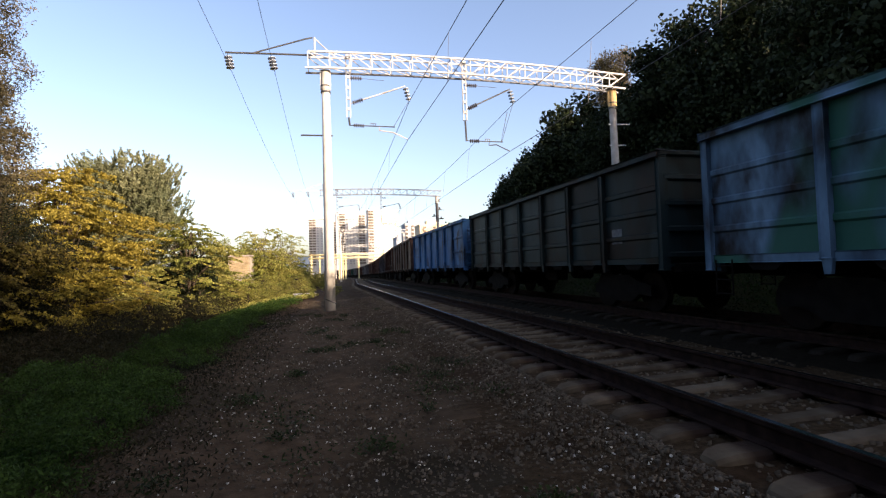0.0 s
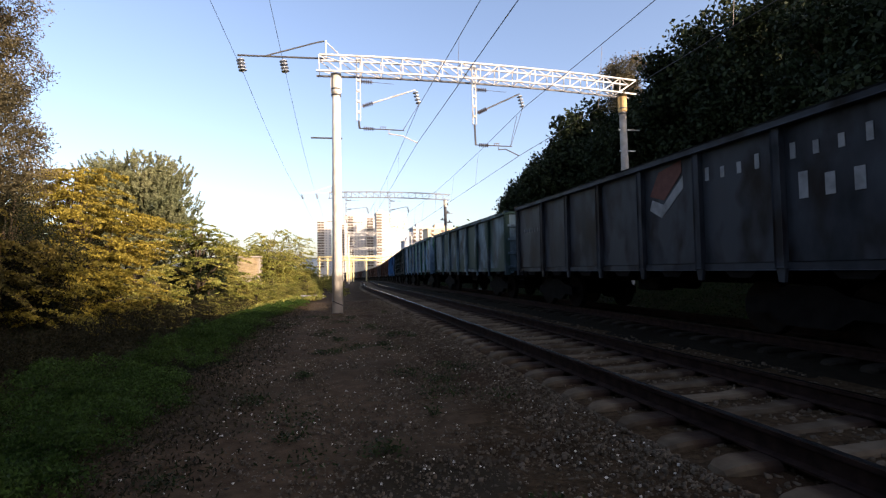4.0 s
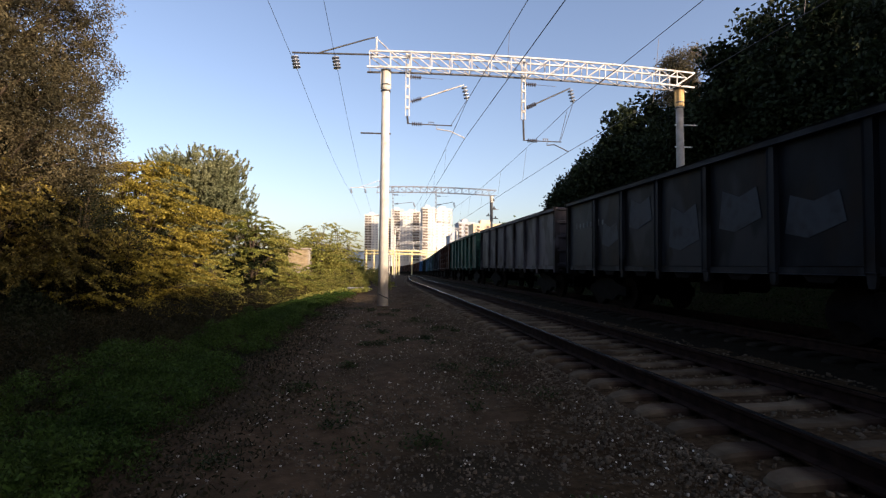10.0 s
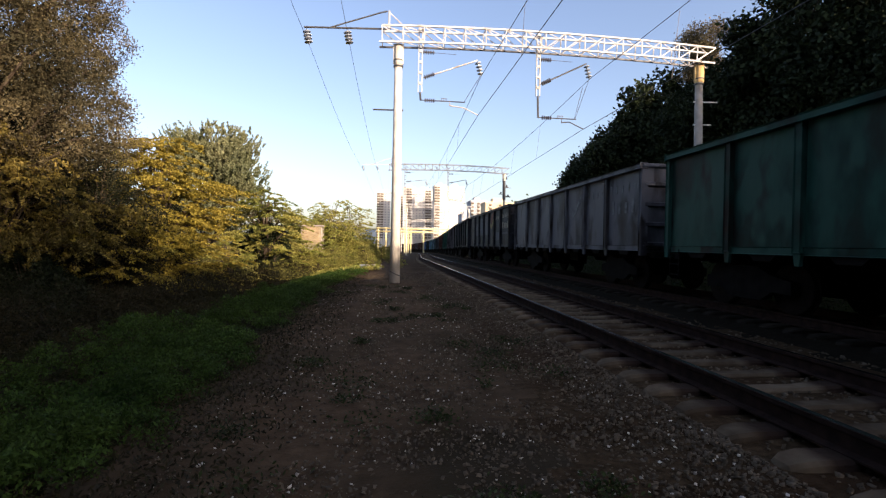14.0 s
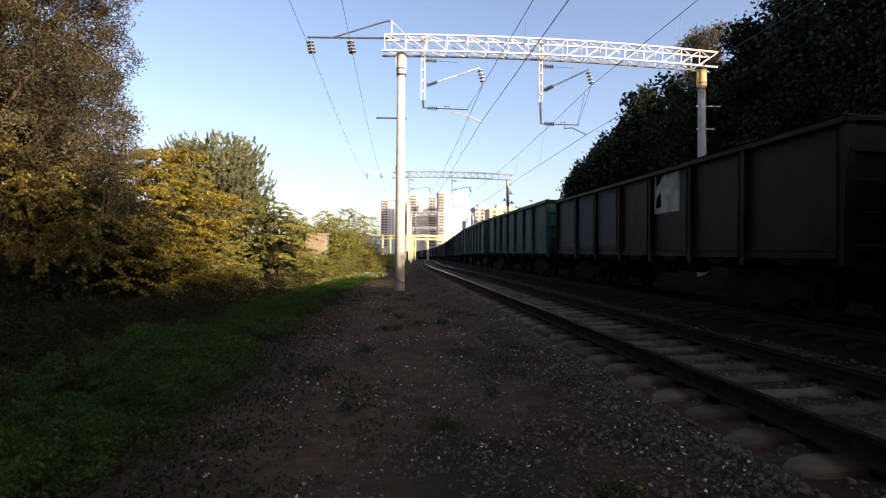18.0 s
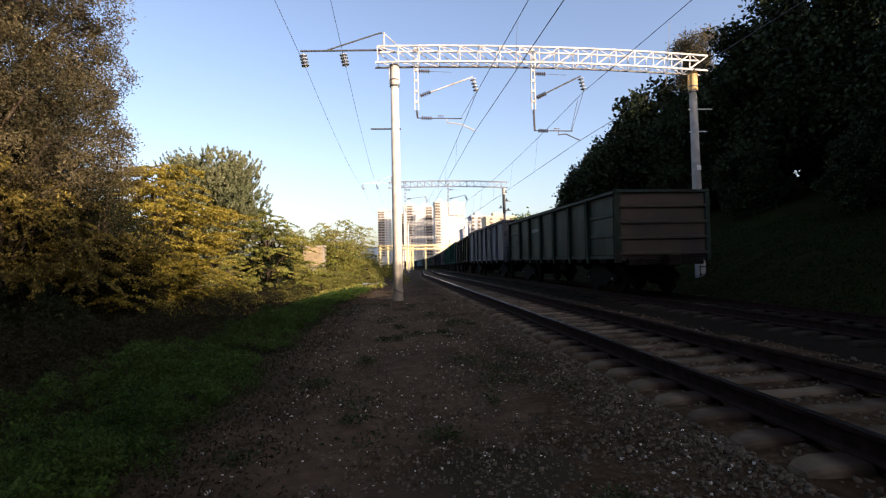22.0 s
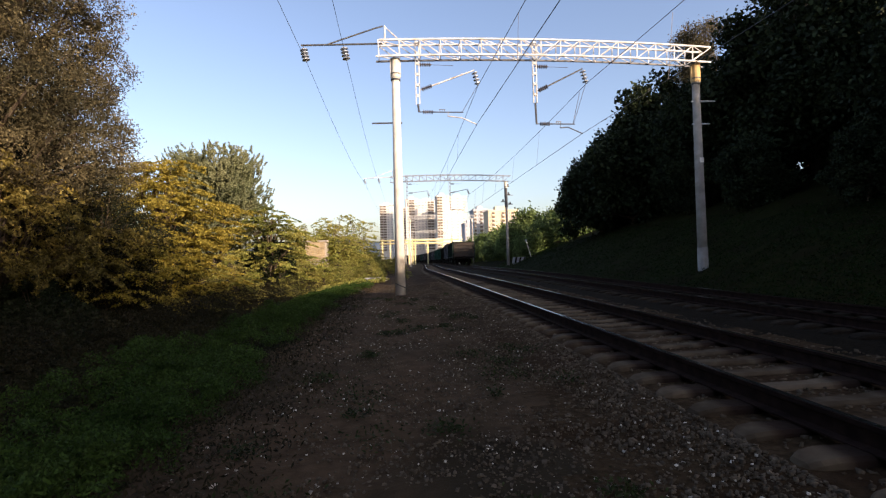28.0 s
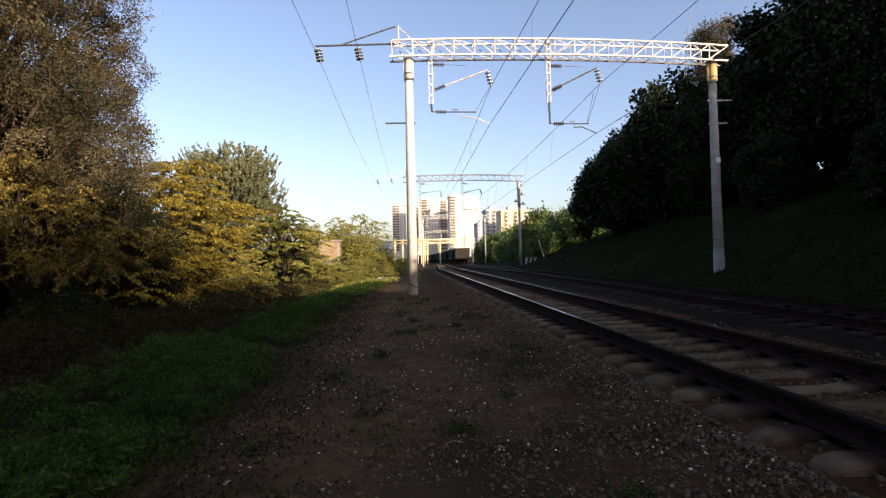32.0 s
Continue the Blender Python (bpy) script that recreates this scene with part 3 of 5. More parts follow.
portal_2, feed_2, holds_2 = build_portal(54.0, XL - 0.25, XR - 0.58, -0.6, -0.2, ZTOP + 0.30, "grey lattice portal further along the line", False, M["dull_steel"], True)
for _y in (98.0, 146.0, 196.0, 248.0):
    build_portal(_y, XL, XR, cz(_y) - 0.6, cz(_y) - 0.2, ZTOP + cz(_y) + 0.2, "sunlit lattice portal far along the line", False)


def wire(name, label, pts, r=0.009, sag=0.0, steps=10):
    """A wire through its supports, sagging between them."""
    bm = bmesh.new()
    out = []
    for a, b in zip(pts, pts[1:]):
        a, b = Vector(a), Vector(b)
        for k in range(steps + (b == Vector(pts[-1]))):
            t = k / steps
            p = a.lerp(b, t)
            p.z -= 4 * sag * t * (1 - t)
            out.append(p)
    tube(bm, out, r, 5)
    return tagged(part(name, bm, M["wire"]), label, "overhead wire", "overhead wires")


PREV_Y, NEXT_Y = -32.0, 105.0
for i in range(2):
    (m1, c1), (m2, c2) = holds_1[i], holds_2[i]
    zig = 0.0
    wire("contact_wire", "dark contact wire hung over the track", [(c1[0] + zig, PREV_Y, c1[1]), (c1[0], PORTAL_Y, c1[1]), (c2[0], 54, c2[1]), (c2[0] + cx(NEXT_Y) - cx(54), NEXT_Y, c2[1] - 0.6)], 0.011)
    wire("messenger_wire", "dark messenger wire sagging over the track", [(c1[0] - (0.0, 0.65)[i], PREV_Y, m1[1]), (m1[0], PORTAL_Y, m1[1]), (m2[0], 54, m2[1]), (m2[0] + cx(NEXT_Y) - cx(54), NEXT_Y, m2[1] - 0.6)], 0.011, 0.3)
    w = thing("dropper_set", "thin dropper wires between messenger and contact wire", "dropper wires")
    for y in (-20, -12, -4, 2, 8, 13, 26, 32, 38, 44, 49):
        a, b = ((PREV_Y, PORTAL_Y) if y < PORTAL_Y else (PORTAL_Y, 54))
        t = (y - a) / (b - a)
        mm, cc = ((Vector((c1[0] + zig, m1[1])), Vector((c1[0] + zig, c1[1]))), (Vector(m1), Vector(c1)), (Vector(m2), Vector(c2)))[0 if y < PORTAL_Y else 1:][:2]
        mp, cp = mm[0].lerp(cc[0], t), mm[1].lerp(cc[1], t)
        bm = bmesh.new()
        tube(bm, [(mp.x, y, mp.y - 1.2 * t * (1 - t)), (cp.x, y, cp.y)], 0.006, 4)
        part("dropper", bm, M["wire"], w)
for i in range(2):
    f1, f2 = feed_1[i], feed_2[i]
    wire("feeder_wire", "dark feeder wire on suspension insulators", [(f1[0], PREV_Y, f1[2]), (f1[0], f1[1], f1[2]), (f2[0], f2[1], f2[2]), (f2[0] + 2.0, NEXT_Y, f2[2] - 0.6)], 0.008, 0.5)


# ---- freight wagons ----
LEN, PITCH, WIDE, SILL, TOP = 12.95, 14.1, 3.06, 1.17, 3.46


def wagon_paint(name, c1, c2, rust=(0.017, 0.012, 0.010), patch=None):
    """Weathered paint: dull blotches, rust in streaks, and worn or overpainted patches."""
    worn = patch or (tuple(v * 1.12 + 0.005 for v in c2), 1.4)
    c1, c2 = tuple(v * 0.5 for v in c1), tuple(v * 1.3 for v in c2)
    m = mat(name, c1, c2, 1.7, 0.55, 0.25, c3=rust, scale3=1.9, aniso=(1, 0.8, 0.4), spots=worn)
    m.node_tree.nodes["Principled BSDF"].inputs["Specular IOR Level"].default_value = 0.07
    return m


def _latch():
    bm = bmesh.new()
    for v in box(bm, -0.04, 0.04, -0.35, 0.35, -0.13, 0.0):
        v.co.y *= 0.6 if v.co.z < -0.1 else 1.0
    me = bpy.data.meshes.new("hatch_latch")
    bm.to_mesh(me)
    bm.free()
    me.materials.append(M["underframe"])
    return me


LATCH = _latch()


def pressed(x, s, a, b, z0, z1, ribs, depth=0.035):
    """One pressed steel plate with ribs along it, at x, facing s."""
    prof = [(0, z0)]
    for r in ribs:
        prof += [(0, r - 0.03), (depth, r), (depth, r + 0.08), (0, r + 0.11)]
    prof.append((0, z1))
    bm = bmesh.new()
    rows = [[bm.verts.new((x + s * (d - back), y, z)) for d, z in prof] for y, back in ((a, 0), (b, 0), (b, 0.02), (a, 0.02))]
    for r0, r1 in zip(rows, rows[1:] + rows[:1]):
        for k in range(len(prof) - 1):
            bm.faces.new((r0[k], r1[k], r1[k + 1], r0[k + 1]))
    bm.faces.new([r[0] for r in rows])
    bm.faces.new([r[-1] for r in rows])
    bmesh.ops.recalc_face_normals(bm, faces=bm.faces)
    return bm


def build_wagon(ribbed):
    """An open-top gondola, its middle over the rails' level at 0, lengthwise along y. Returns the thing; painted parts carry 'paint'."""
    w = thing("gondola_wagon", "gondola wagon", "freight wagon", "wagons of the train")
    H, W = LEN / 2, WIDE / 2
    ends = [-H + 0.06, -4.30, -2.60, -0.87, 0.87, 2.60, 4.30, H - 0.06]
    posts = ends[1:-1]

    def painted(name, bm, parent=w):
        o = part(name, bm, M["paint"], parent)
        o["paint"] = 1
        return o

    for s in (-1, 1):
        for a, b in zip(ends, ends[1:]):
            wide = b - a > 1.8
            ribs = (0.5, 1.0, 1.5) if ribbed == "all" else (0.72, 1.42) if wide and ribbed == "ends" else ()
            painted("panel", pressed(s * (W - 0.085), s, a, b, SILL + 0.06, TOP - 0.08, [SILL + r for r in ribs]))
        for y in posts:
            bm = bmesh.new()
            box(bm, s * (W - 0.075), s * W, y - 0.08, y + 0.08, SILL - 0.02, TOP - 0.09, None, 0.02)
            # tapered foot under the sill
            vs = box(bm, s * (W - 0.075), s * (W - 0.01), y - 0.08, y + 0.08, SILL - 0.24, SILL - 0.02)
            for v in vs:
                if v.co.z < SILL - 0.2:
                    v.co.y = y + (v.co.y - y) * 0.6
            painted("post", bm)
        for y in (ends[0], ends[-1]):
            bm = bmesh.new()
            box(bm, s * (W - 0.16), s * (W - 0.01), y - 0.07, y + 0.07, SILL - 0.18, TOP - 0.09, None, 0.02)
            painted("corner_post", bm)
        bm = bmesh.new()
        box(bm, s * (W - 0.13), s * (W + 0.035), -H, H, TOP - 0.13, TOP, None, 0.025)
        painted("top_chord", bm)
        bm = bmesh.new()
        box(bm, s * (W - 0.15), s * (W - 0.05), -H, H, SILL - 0.06, SILL + 0.08, None, 0.015)
        painted("bottom_chord", bm)
        # hatch levers along the sill
        for a, b in zip(ends, ends[1:]):
            o = link("hatch_latch", LATCH, None, w)
            o.matrix_basis = pose(s * (W - 0.12), (a + b) / 2, SILL - 0.05)
    for s in (-1, 1):
        y = s * (H - 0.05)
        bm = pressed(y, s, -W + 0.1, W - 0.1, SILL - 0.12, TOP - 0.06, [SILL + r for r in (0.08, 0.62, 1.16, 1.70)], 0.07)
        for v in bm.verts:
            v.co.x, v.co.y = v.co.y, v.co.x
        bmesh.ops.recalc_face_normals(bm, faces=bm.faces)
        painted("end_wall", bm)
        bm = bmesh.new()
        box(bm, -W + 0.02, W - 0.02, y - 0.07, y + 0.07, TOP - 0.10, TOP + 0.003, None, 0.02)
        painted("end_rim", bm)
        bm = bmesh.new()
        box(bm, -1.2, 1.2, s * H - 0.12, s * H + 0.12, 0.92, 1.12, None, 0.02)
        part("buffer_beam", bm, M["underframe"], w)
        bm = bmesh.new()
        box(bm, -0.12, 0.12, min(s * (H - 0.3), s * (PITCH / 2 - 0.16)), max(s * (H - 0.3), s * (PITCH / 2 - 0.16)), 0.93, 1.17, None, 0.02)
        box(bm, -0.22, 0.20, min(s * (PITCH / 2 - 0.30), s * (PITCH / 2 - 0.02)), max(s * (PITCH / 2 - 0.30), s * (PITCH / 2 - 0.02)), 0.88, 1.24, None, 0.04)
        part("coupler", bm, M["wheel"], w, "cast knuckle coupler")
        # ladder at one corner
        bm = bmesh.new()
        for yy in (s * (H - 0.55), s * (H - 0.20)):
            tube(bm, [(-s * (W - 0.02), yy, 0.55), (-s * (W - 0.02), yy, SILL)], 0.014, 5)
        for zz in (0.58, 0.82, 1.06):
            tube(bm, [(-s * (W - 0.02), s * (H - 0.55), zz), (-s * (W - 0.02), s * (H - 0.20), zz)], 0.014, 5)
        part("step", bm, M["underframe"], w, "sooty foot ladder")
    bm = bmesh.new()
    box(bm, -W + 0.1, W - 0.1, -H + 0.05, H - 0.05, SILL - 0.05, SILL)
    part("floor_plate", bm, M["underframe"], w)
    bm = bmesh.new()
    box(bm, -0.35, 0.35, -H, H, 0.85, SILL - 0.05)
    part("centre_sill", bm, M["underframe"], w)
    for y in posts:
        for s in (-1, 1):
            bm = bmesh.new()
            box(bm, min(s * 0.35, s * (W - 0.15)), max(s * 0.35, s * (W - 0.15)), y - 0.06, y + 0.06, 0.97, SILL - 0.05)
            part("cross_bearer", bm, M["underframe"], w)
    bm = bmesh.new()
    lathe(bm, [(0.0, -0.5), (0.18, -0.48), (0.18, 0.48), (0.0, 0.5)], 10, pose(0.7, 0.6, 0.8, 90))
    part("air_tank", bm, M["underframe"], w)
    bm = bmesh.new()
    box(bm, -0.9, -0.5, -0.6, 0.2, 0.65, 0.95, None, 0.03)
    part("brake_cylinder", bm, M["underframe"], w)
    # bogies
    for s in (-1, 1):
        bm = bmesh.new()
        box(bm, -0.95, 0.95, -0.2, 0.2, 0.5, 0.88, None, 0.02)
        bogie = part("bogie", bm, M["underframe"], w, "cast bolster of a three-piece bogie")
        bogie.matrix_basis = pose(0, s * 4.325, 0)
        prof = [(-1.15, 0.38), (-1.15, 0.62), (-0.65, 0.72), (-0.35, 0.86), (0.35, 0.86), (0.65, 0.72), (1.15, 0.62), (1.15, 0.38), (0.7, 0.40), (0.42, 0.22), (-0.42, 0.22), (-0.7, 0.40)]
        for x in (-1.02, 1.02):
            bm = bmesh.new()
            a = [bm.verts.new((x - 0.07, py, pz)) for py, pz in prof]
            b = [bm.verts.new((x + 0.07, py, pz)) for py, pz in prof]
            bm.faces.new(a)
            bm.faces.new(b[::-1])
            for k in range(len(prof)):
                bm.faces.new((a[k], b[k], b[(k + 1) % len(prof)], a[(k + 1) % len(prof)]))
            bmesh.ops.recalc_face_normals(bm, faces=bm.faces)
            part("side_frame", bm, M["underframe"], bogie)
        for y in (-0.925, 0.925):
            bm = bmesh.new()
            for x in (-0.80, 0.80):
                sx = 1 if x > 0 else -1
                lathe(bm, [(0.08, -0.07), (0.455, -0.065), (0.475, -0.05), (0.475, 0.05), (0.50, 0.055), (0.50, 0.08), (0.35, 0.07), (0.12, 0.09)], 20, Matrix.Translation((x, 0, 0)) @ pose(0, 0, 0, 0, -90 * sx, 0))
                # hub bolts and cast spoke marks that show the turning
                for k in range(3):
                    a = k * 2.094
                    box(bm, x + sx * 0.06, x + sx * 0.075, -0.03 + 0.27 * math.cos(a), 0.03 + 0.27 * math.cos(a), -0.03 + 0.27 * math.sin(a), 0.03 + 0.27 * math.sin(a))
            tube(bm, [(-1.05, 0, 0), (1.05, 0, 0)], 0.075, 10)
            ws = part("wheelset", bm, M["wheel"], bogie)
            ws.matrix_basis = pose(0, y, 0.475)
    return w


# one entry a wagon from the head of the visible train to its last: paint, second tone, marks, ribbed sides
# where the last wagon's rear stands along the line, second by second: it slows a little
RUN = ((0.0, 4.0, 9.0, 13.0, 16.0, 19.0, 22.0, 25.0, 28.0, 32.0), (-189.35, -151.65, -104.8, -67.8, -40.2, -13.0, 13.5, 39.4, 65.0, 98.3))


def run(t):
    return sum(float(np.interp(t + d, *RUN)) for d in (-0.6, -0.2, 0.2, 0.6)) / 4 if 0.7 < t < 31.3 else float(np.interp(t, *RUN))


M["paint"] = wagon_paint("wagon_paint", (0.1, 0.1, 0.1), (0.13, 0.13, 0.13))
TONES = {
    "brown": ((0.0615, 0.0333, 0.0235), (0.0839, 0.0456, 0.0333)), "red_brown": ((0.0417, 0.0169, 0.0114), (0.0546, 0.0229, 0.0156)), "grey": ((0.0762, 0.0762, 0.0800), (0.1071, 0.1071, 0.1109)),
    "blue": ((0.0240, 0.0900, 0.1980), (0.0360, 0.1140, 0.2400)), "dark_green": ((0.0080, 0.0140, 0.0130), (0.0115, 0.0185, 0.0175)), "sky_blue": ((0.0760, 0.1450, 0.2200), (0.1040, 0.1830, 0.2640)),
    "faded_blue": ((0.0760, 0.1260, 0.1600), (0.1060, 0.1620, 0.1980)), "ash": ((0.0270, 0.0300, 0.0370), (0.0380, 0.0420, 0.0490)), "slate": ((0.0160, 0.0185, 0.0235), (0.0230, 0.0260, 0.0310)), "green": ((0.0090, 0.0420, 0.0320), (0.0140, 0.0550, 0.0420)),
    "mauve": ((0.054, 0.048, 0.053), (0.070, 0.063, 0.069)), "graphite": ((0.0080, 0.0092, 0.0120), (0.0110, 0.0125, 0.0160)), "lilac": ((0.0690, 0.0720, 0.0820), (0.0900, 0.0930, 0.1040)),
    "olive": ((0.0040, 0.0040, 0.0024), (0.0068, 0.0062, 0.0036)), "dirty_green": ((0.0079, 0.0166, 0.0127), (0.0108, 0.0215, 0.0163)),
}
PATCH = {"dark_green": ((0.015, 0.027, 0.028), 0.9), "sky_blue": ((0.030, 0.110, 0.085), 0.6), "faded_blue": ((0.024, 0.050, 0.044), 0.7), "graphite": ((0.024, 0.026, 0.030), 1.2), "olive": ((0.014, 0.011, 0.005), 0.8)}
WORDS = {"brown": "brown", "red_brown": "rusty red-brown", "grey": "grey", "blue": "bright blue", "dark_green": "dark green patched", "sky_blue": "light blue green-daubed", "faded_blue": "faded blue stained", "ash": "sooty ash-grey", "slate": "dark slate grey", "green": "bright green", "mauve": "brownish grey", "graphite": "sooty graphite scrawled", "lilac": "pale lilac-grey", "olive": "olive and ochre", "dirty_green": "dirty dark green"}
TRAIN = ["brown", "grey", "red_brown", "grey", "slate", "brown", "red_brown", "grey", "brown", "green", "grey", "brown", "red_brown", "grey", "mauve", "brown", "red_brown", "brown",
         "mauve", "red_brown", "brown", "blue",                                  # ahead of the camera at the start
         "dark_green", "sky_blue", "faded_blue", "ash", "red_brown", "green", "mauve", "graphite", "slate", "lilac", "green", "green", "olive", "lilac", "dirty_green"]
PAINTS = {k: wagon_paint(k + "_wagon_paint", *TONES[k], patch=PATCH.get(k)) for k in TONES}
KINDS = {k: build_wagon(k) for k in ("none", "ends", "all")}
RIBS = {"dark_green": "all", "sky_blue": "all", "red_brown": "all", "dirty_green": "ends", "brown": "ends", "blue": "ends"}
WAGONS = []


def place_train():
    used = {w: 0 for w in KINDS.values()}
    for i, tone in enumerate(TRAIN):
        proto = KINDS[RIBS.get(tone, "none")]
        w = proto if not used[proto] else copy_thing(proto, Matrix())
        used[proto] += 1
        w["label"] = f"{WORDS[tone]} open-top steel gondola wagon on the far track"
        WAGONS.append((w, tone))
    for w, tone in WAGONS:
        for o in w.children:
            if "paint" in o:
                o.material_slots[0].link = "OBJECT"
                o.material_slots[0].material = PAINTS[tone] if w is not WAGONS[-1][0] or not o.name.startswith("end_wall") else M["rust_end"]


LOW = {"olive": 0.93, "dirty_green": 0.885}      # older, lower bodies


def lower_bodies():
    for w, tone in WAGONS:
        k = LOW.get(tone)
        if k:
            for o in w.children:
                if "paint" in o:
                    o.matrix_basis = Matrix.Translation((0, 0, SILL * (1 - k))) @ Matrix.Diagonal((1, 1, k, 1)) @ o.matrix_basis


place_train()
lower_bodies()


def wagon_pose(mid):
    a, b = mid - 4.325, mid + 4.325
    pa, pb = Vector((FAR + cx(a), a, cz(a))), Vector((FAR + cx(b), b, cz(b)))
    d = pb - pa
    return Matrix.Translation((pa + pb) / 2) @ pose(0, 0, 0, math.degrees(math.atan2(d.z, d.y)), 0, -math.degrees(math.atan2(d.x, d.y)))


# ---- trees and plants ----
def leaf_quads(rng, c, size, up=0.0, long=1.6):
    """One leaf at each row of c: a pointed quad, turned at random; up > 0 lays leaves flatter."""
    n = len(c)
    a = rng.normal(size=(n, 3))
    a[:, 2] *= 1 - up
    a /= np.linalg.norm(a, axis=1)[:, None]
    b = rng.normal(size=(n, 3))
    b[:, 2] *= 1 - up
    b -= a * (a * b).sum(1)[:, None]
    b /= np.linalg.norm(b, axis=1)[:, None]
    s = size * rng.uniform(0.6, 1.3, (n, 1))
    return np.stack([c - a * s * long / 2, c + b * s / 2 - a * s * 0.1, c + a * s * long / 2, c - b * s / 2 - a * s * 0.1], 1)


def crown_points(rng, blobs, clusters, per, spread, mode, shell=0.3):
    """Cluster centres on uneven shells of the blobs, and leaf places round them."""
    w = np.array([b[3] * b[4] * b[5] for b in blobs]) ** 0.67
    pick = rng.choice(len(blobs), clusters, p=w / w.sum())
    B = np.array(blobs)[pick]
    d = rng.normal(size=(clusters, 3))
    d /= np.linalg.norm(d, axis=1)[:, None]
    bump = 0.5 + 0.5 * np.sin(d[:, 0] * 7 + pick * 1.7) * np.sin(d[:, 1] * 6 + pick) * np.sin(d[:, 2] * 5 + 2 * pick)
    r = rng.uniform(shell, 1.0, clusters) ** 0.5 * (0.78 + 0.4 * bump) * np.where(rng.uniform(0, 1, clusters) < 0.07, 1.15, 1.0)
    C = B[:, :3] + d * B[:, 3:6] * r[:, None]
    off = rng.normal(size=(clusters, per, 3)) * spread
    if mode == "droop":
        fall = rng.uniform(0, 1, (clusters, per, 1))
        off = rng.normal(size=(clusters, per, 3)) * spread * (0.25, 0.25, 0.2)
        off[:, :, 2:] -= fall * rng.uniform(0.6, 1.9, (clusters, 1, 1))
        lean = rng.normal(size=(clusters, 1, 2)) * 0.25
        off[:, :, :2] += lean * fall
    elif mode == "spray":
        off *= (1.25, 1.25, 0.28)
        off[:, :, 2:] -= 0.18 * np.linalg.norm(off[:, :, :2], axis=2, keepdims=True)
    elif mode in ("frond", "weep", "shoot"):
        # branchlets: outward and flat, outward and hanging, or upright
        u = rng.uniform(0, 1, (clusters, per, 1))
        out = C[:, :2] / (np.linalg.norm(C[:, :2], axis=1)[:, None] + 0.3) + rng.normal(size=(clusters, 2)) * (1.1 if mode == "weep" else 0.55)
        out = (out / np.linalg.norm(out, axis=1)[:, None])[:, None]
        side = np.stack([-out[..., 1], out[..., 0]], -1)
        long = spread * rng.uniform(2.2, 4.6, (clusters, 1, 1)) * (0.45 if mode == "shoot" else 1.0)
        wide = rng.normal(size=(clusters, per, 1)) * spread * (0.22 if mode == "shoot" else 0.5 if mode == "frond" else 0.32) * (1 - 0.65 * u)
        drop = {"frond": 0.28, "weep": 0.6, "shoot": -1.6}[mode] * rng.uniform(0.5, 1.3, (clusters, 1, 1))
        off = np.concatenate([out * long * u + side * wide, -drop * long * u ** 1.6], 2) + rng.normal(size=(clusters, per, 3)) * spread * 0.1
    return C, (C[:, None] + off).reshape(-1, 3)


def tree(label, at, height, blobs, material, seed, clusters=700, per=26, leaf=0.16, spread=0.35, mode="ball", trunk=0.18, name="tree", group="", long=1.6, shell=0.3):
    """A tree at its foot: trunk, limbs to the blobs, twigs to the clumps and leaves. Blobs: (x, y, z, rx, ry, rz) from the foot."""
    rng = np.random.default_rng(seed)
    t = thing(name, label, "shrub" if name == "shrub" else "tree", group, at)
    C, L = crown_points(rng, blobs, clusters, per, spread, mode, shell)
    top = Vector((0, 0, height * 0.62))
    if trunk:
        bm = bmesh.new()
        mid = Vector((rng.uniform(-0.2, 0.2), rng.uniform(-0.2, 0.2), height * 0.3))
        tube(bm, [(0, 0, -0.4), (0, 0, 0.1), mid, top, top + Vector((0.1, 0.1, height * 0.25))], [trunk * 1.35, trunk, trunk * 0.8, trunk * 0.5, trunk * 0.12], 9)
        tk = part("trunk", bm, M["bark"], t, "rough brown trunk", smooth=True)
        twigs = bmesh.new()
        for k, b in enumerate(blobs):
            bm = bmesh.new() if k < 16 else twigs
            s = Vector((0, 0, min(max(0.3, b[2] * 0.45), height * 0.55)))
            e = Vector(b[:3])
            tube(bm, [s, s.lerp(e, 0.5) + Vector((0, 0, 0.25)), e], [trunk * 0.45, trunk * 0.28, trunk * 0.1], 6)
            if k < 16:
                part("limb", bm, M["bark"], t)
        for k in range(0, min(len(C), 160)):
            c = Vector(C[k])
            b = min(blobs, key=lambda q: (Vector(q[:3]) - c).length)
            s = Vector(b[:3]).lerp(Vector((0, 0, b[2] * 0.6)), 0.35)
            tube(twigs, [s, s.lerp(c, 0.6) + Vector((0, 0, 0.12)), c], [trunk * 0.12, trunk * 0.07, 0.006], 4)
        tagged(part("twig_spray", twigs, M["bark"], t), kind="stuff")
    quads("crown", leaf_quads(rng, L, leaf, 0.3 if mode in ("spray", "frond") else 0.0, long), material, t)
    return t


def blobs_of(rng, h, r, n, low=0.25, tight=1.0):
    """A rounded uneven crown of n blobs for a tree h high."""
    out = []
    for k in range(n):
        z = h * (low + (1 - low) * (k + 0.5) / n)
        q = math.sin(math.pi * min(1, 0.18 + 0.8 * (k + 0.5) / n)) ** 0.7
        a = k * 2.4 + rng.uniform(-0.5, 0.5)
        d = r * q * rng.uniform(0.25, 0.55) / tight
        s = r * q * rng.uniform(0.5, 0.72) * tight
        out.append((d * math.cos(a), d * math.sin(a), z, s, s, s * 0.8))
    return out


def stand(x, y):
    return (x, y, ground_z(x, y))


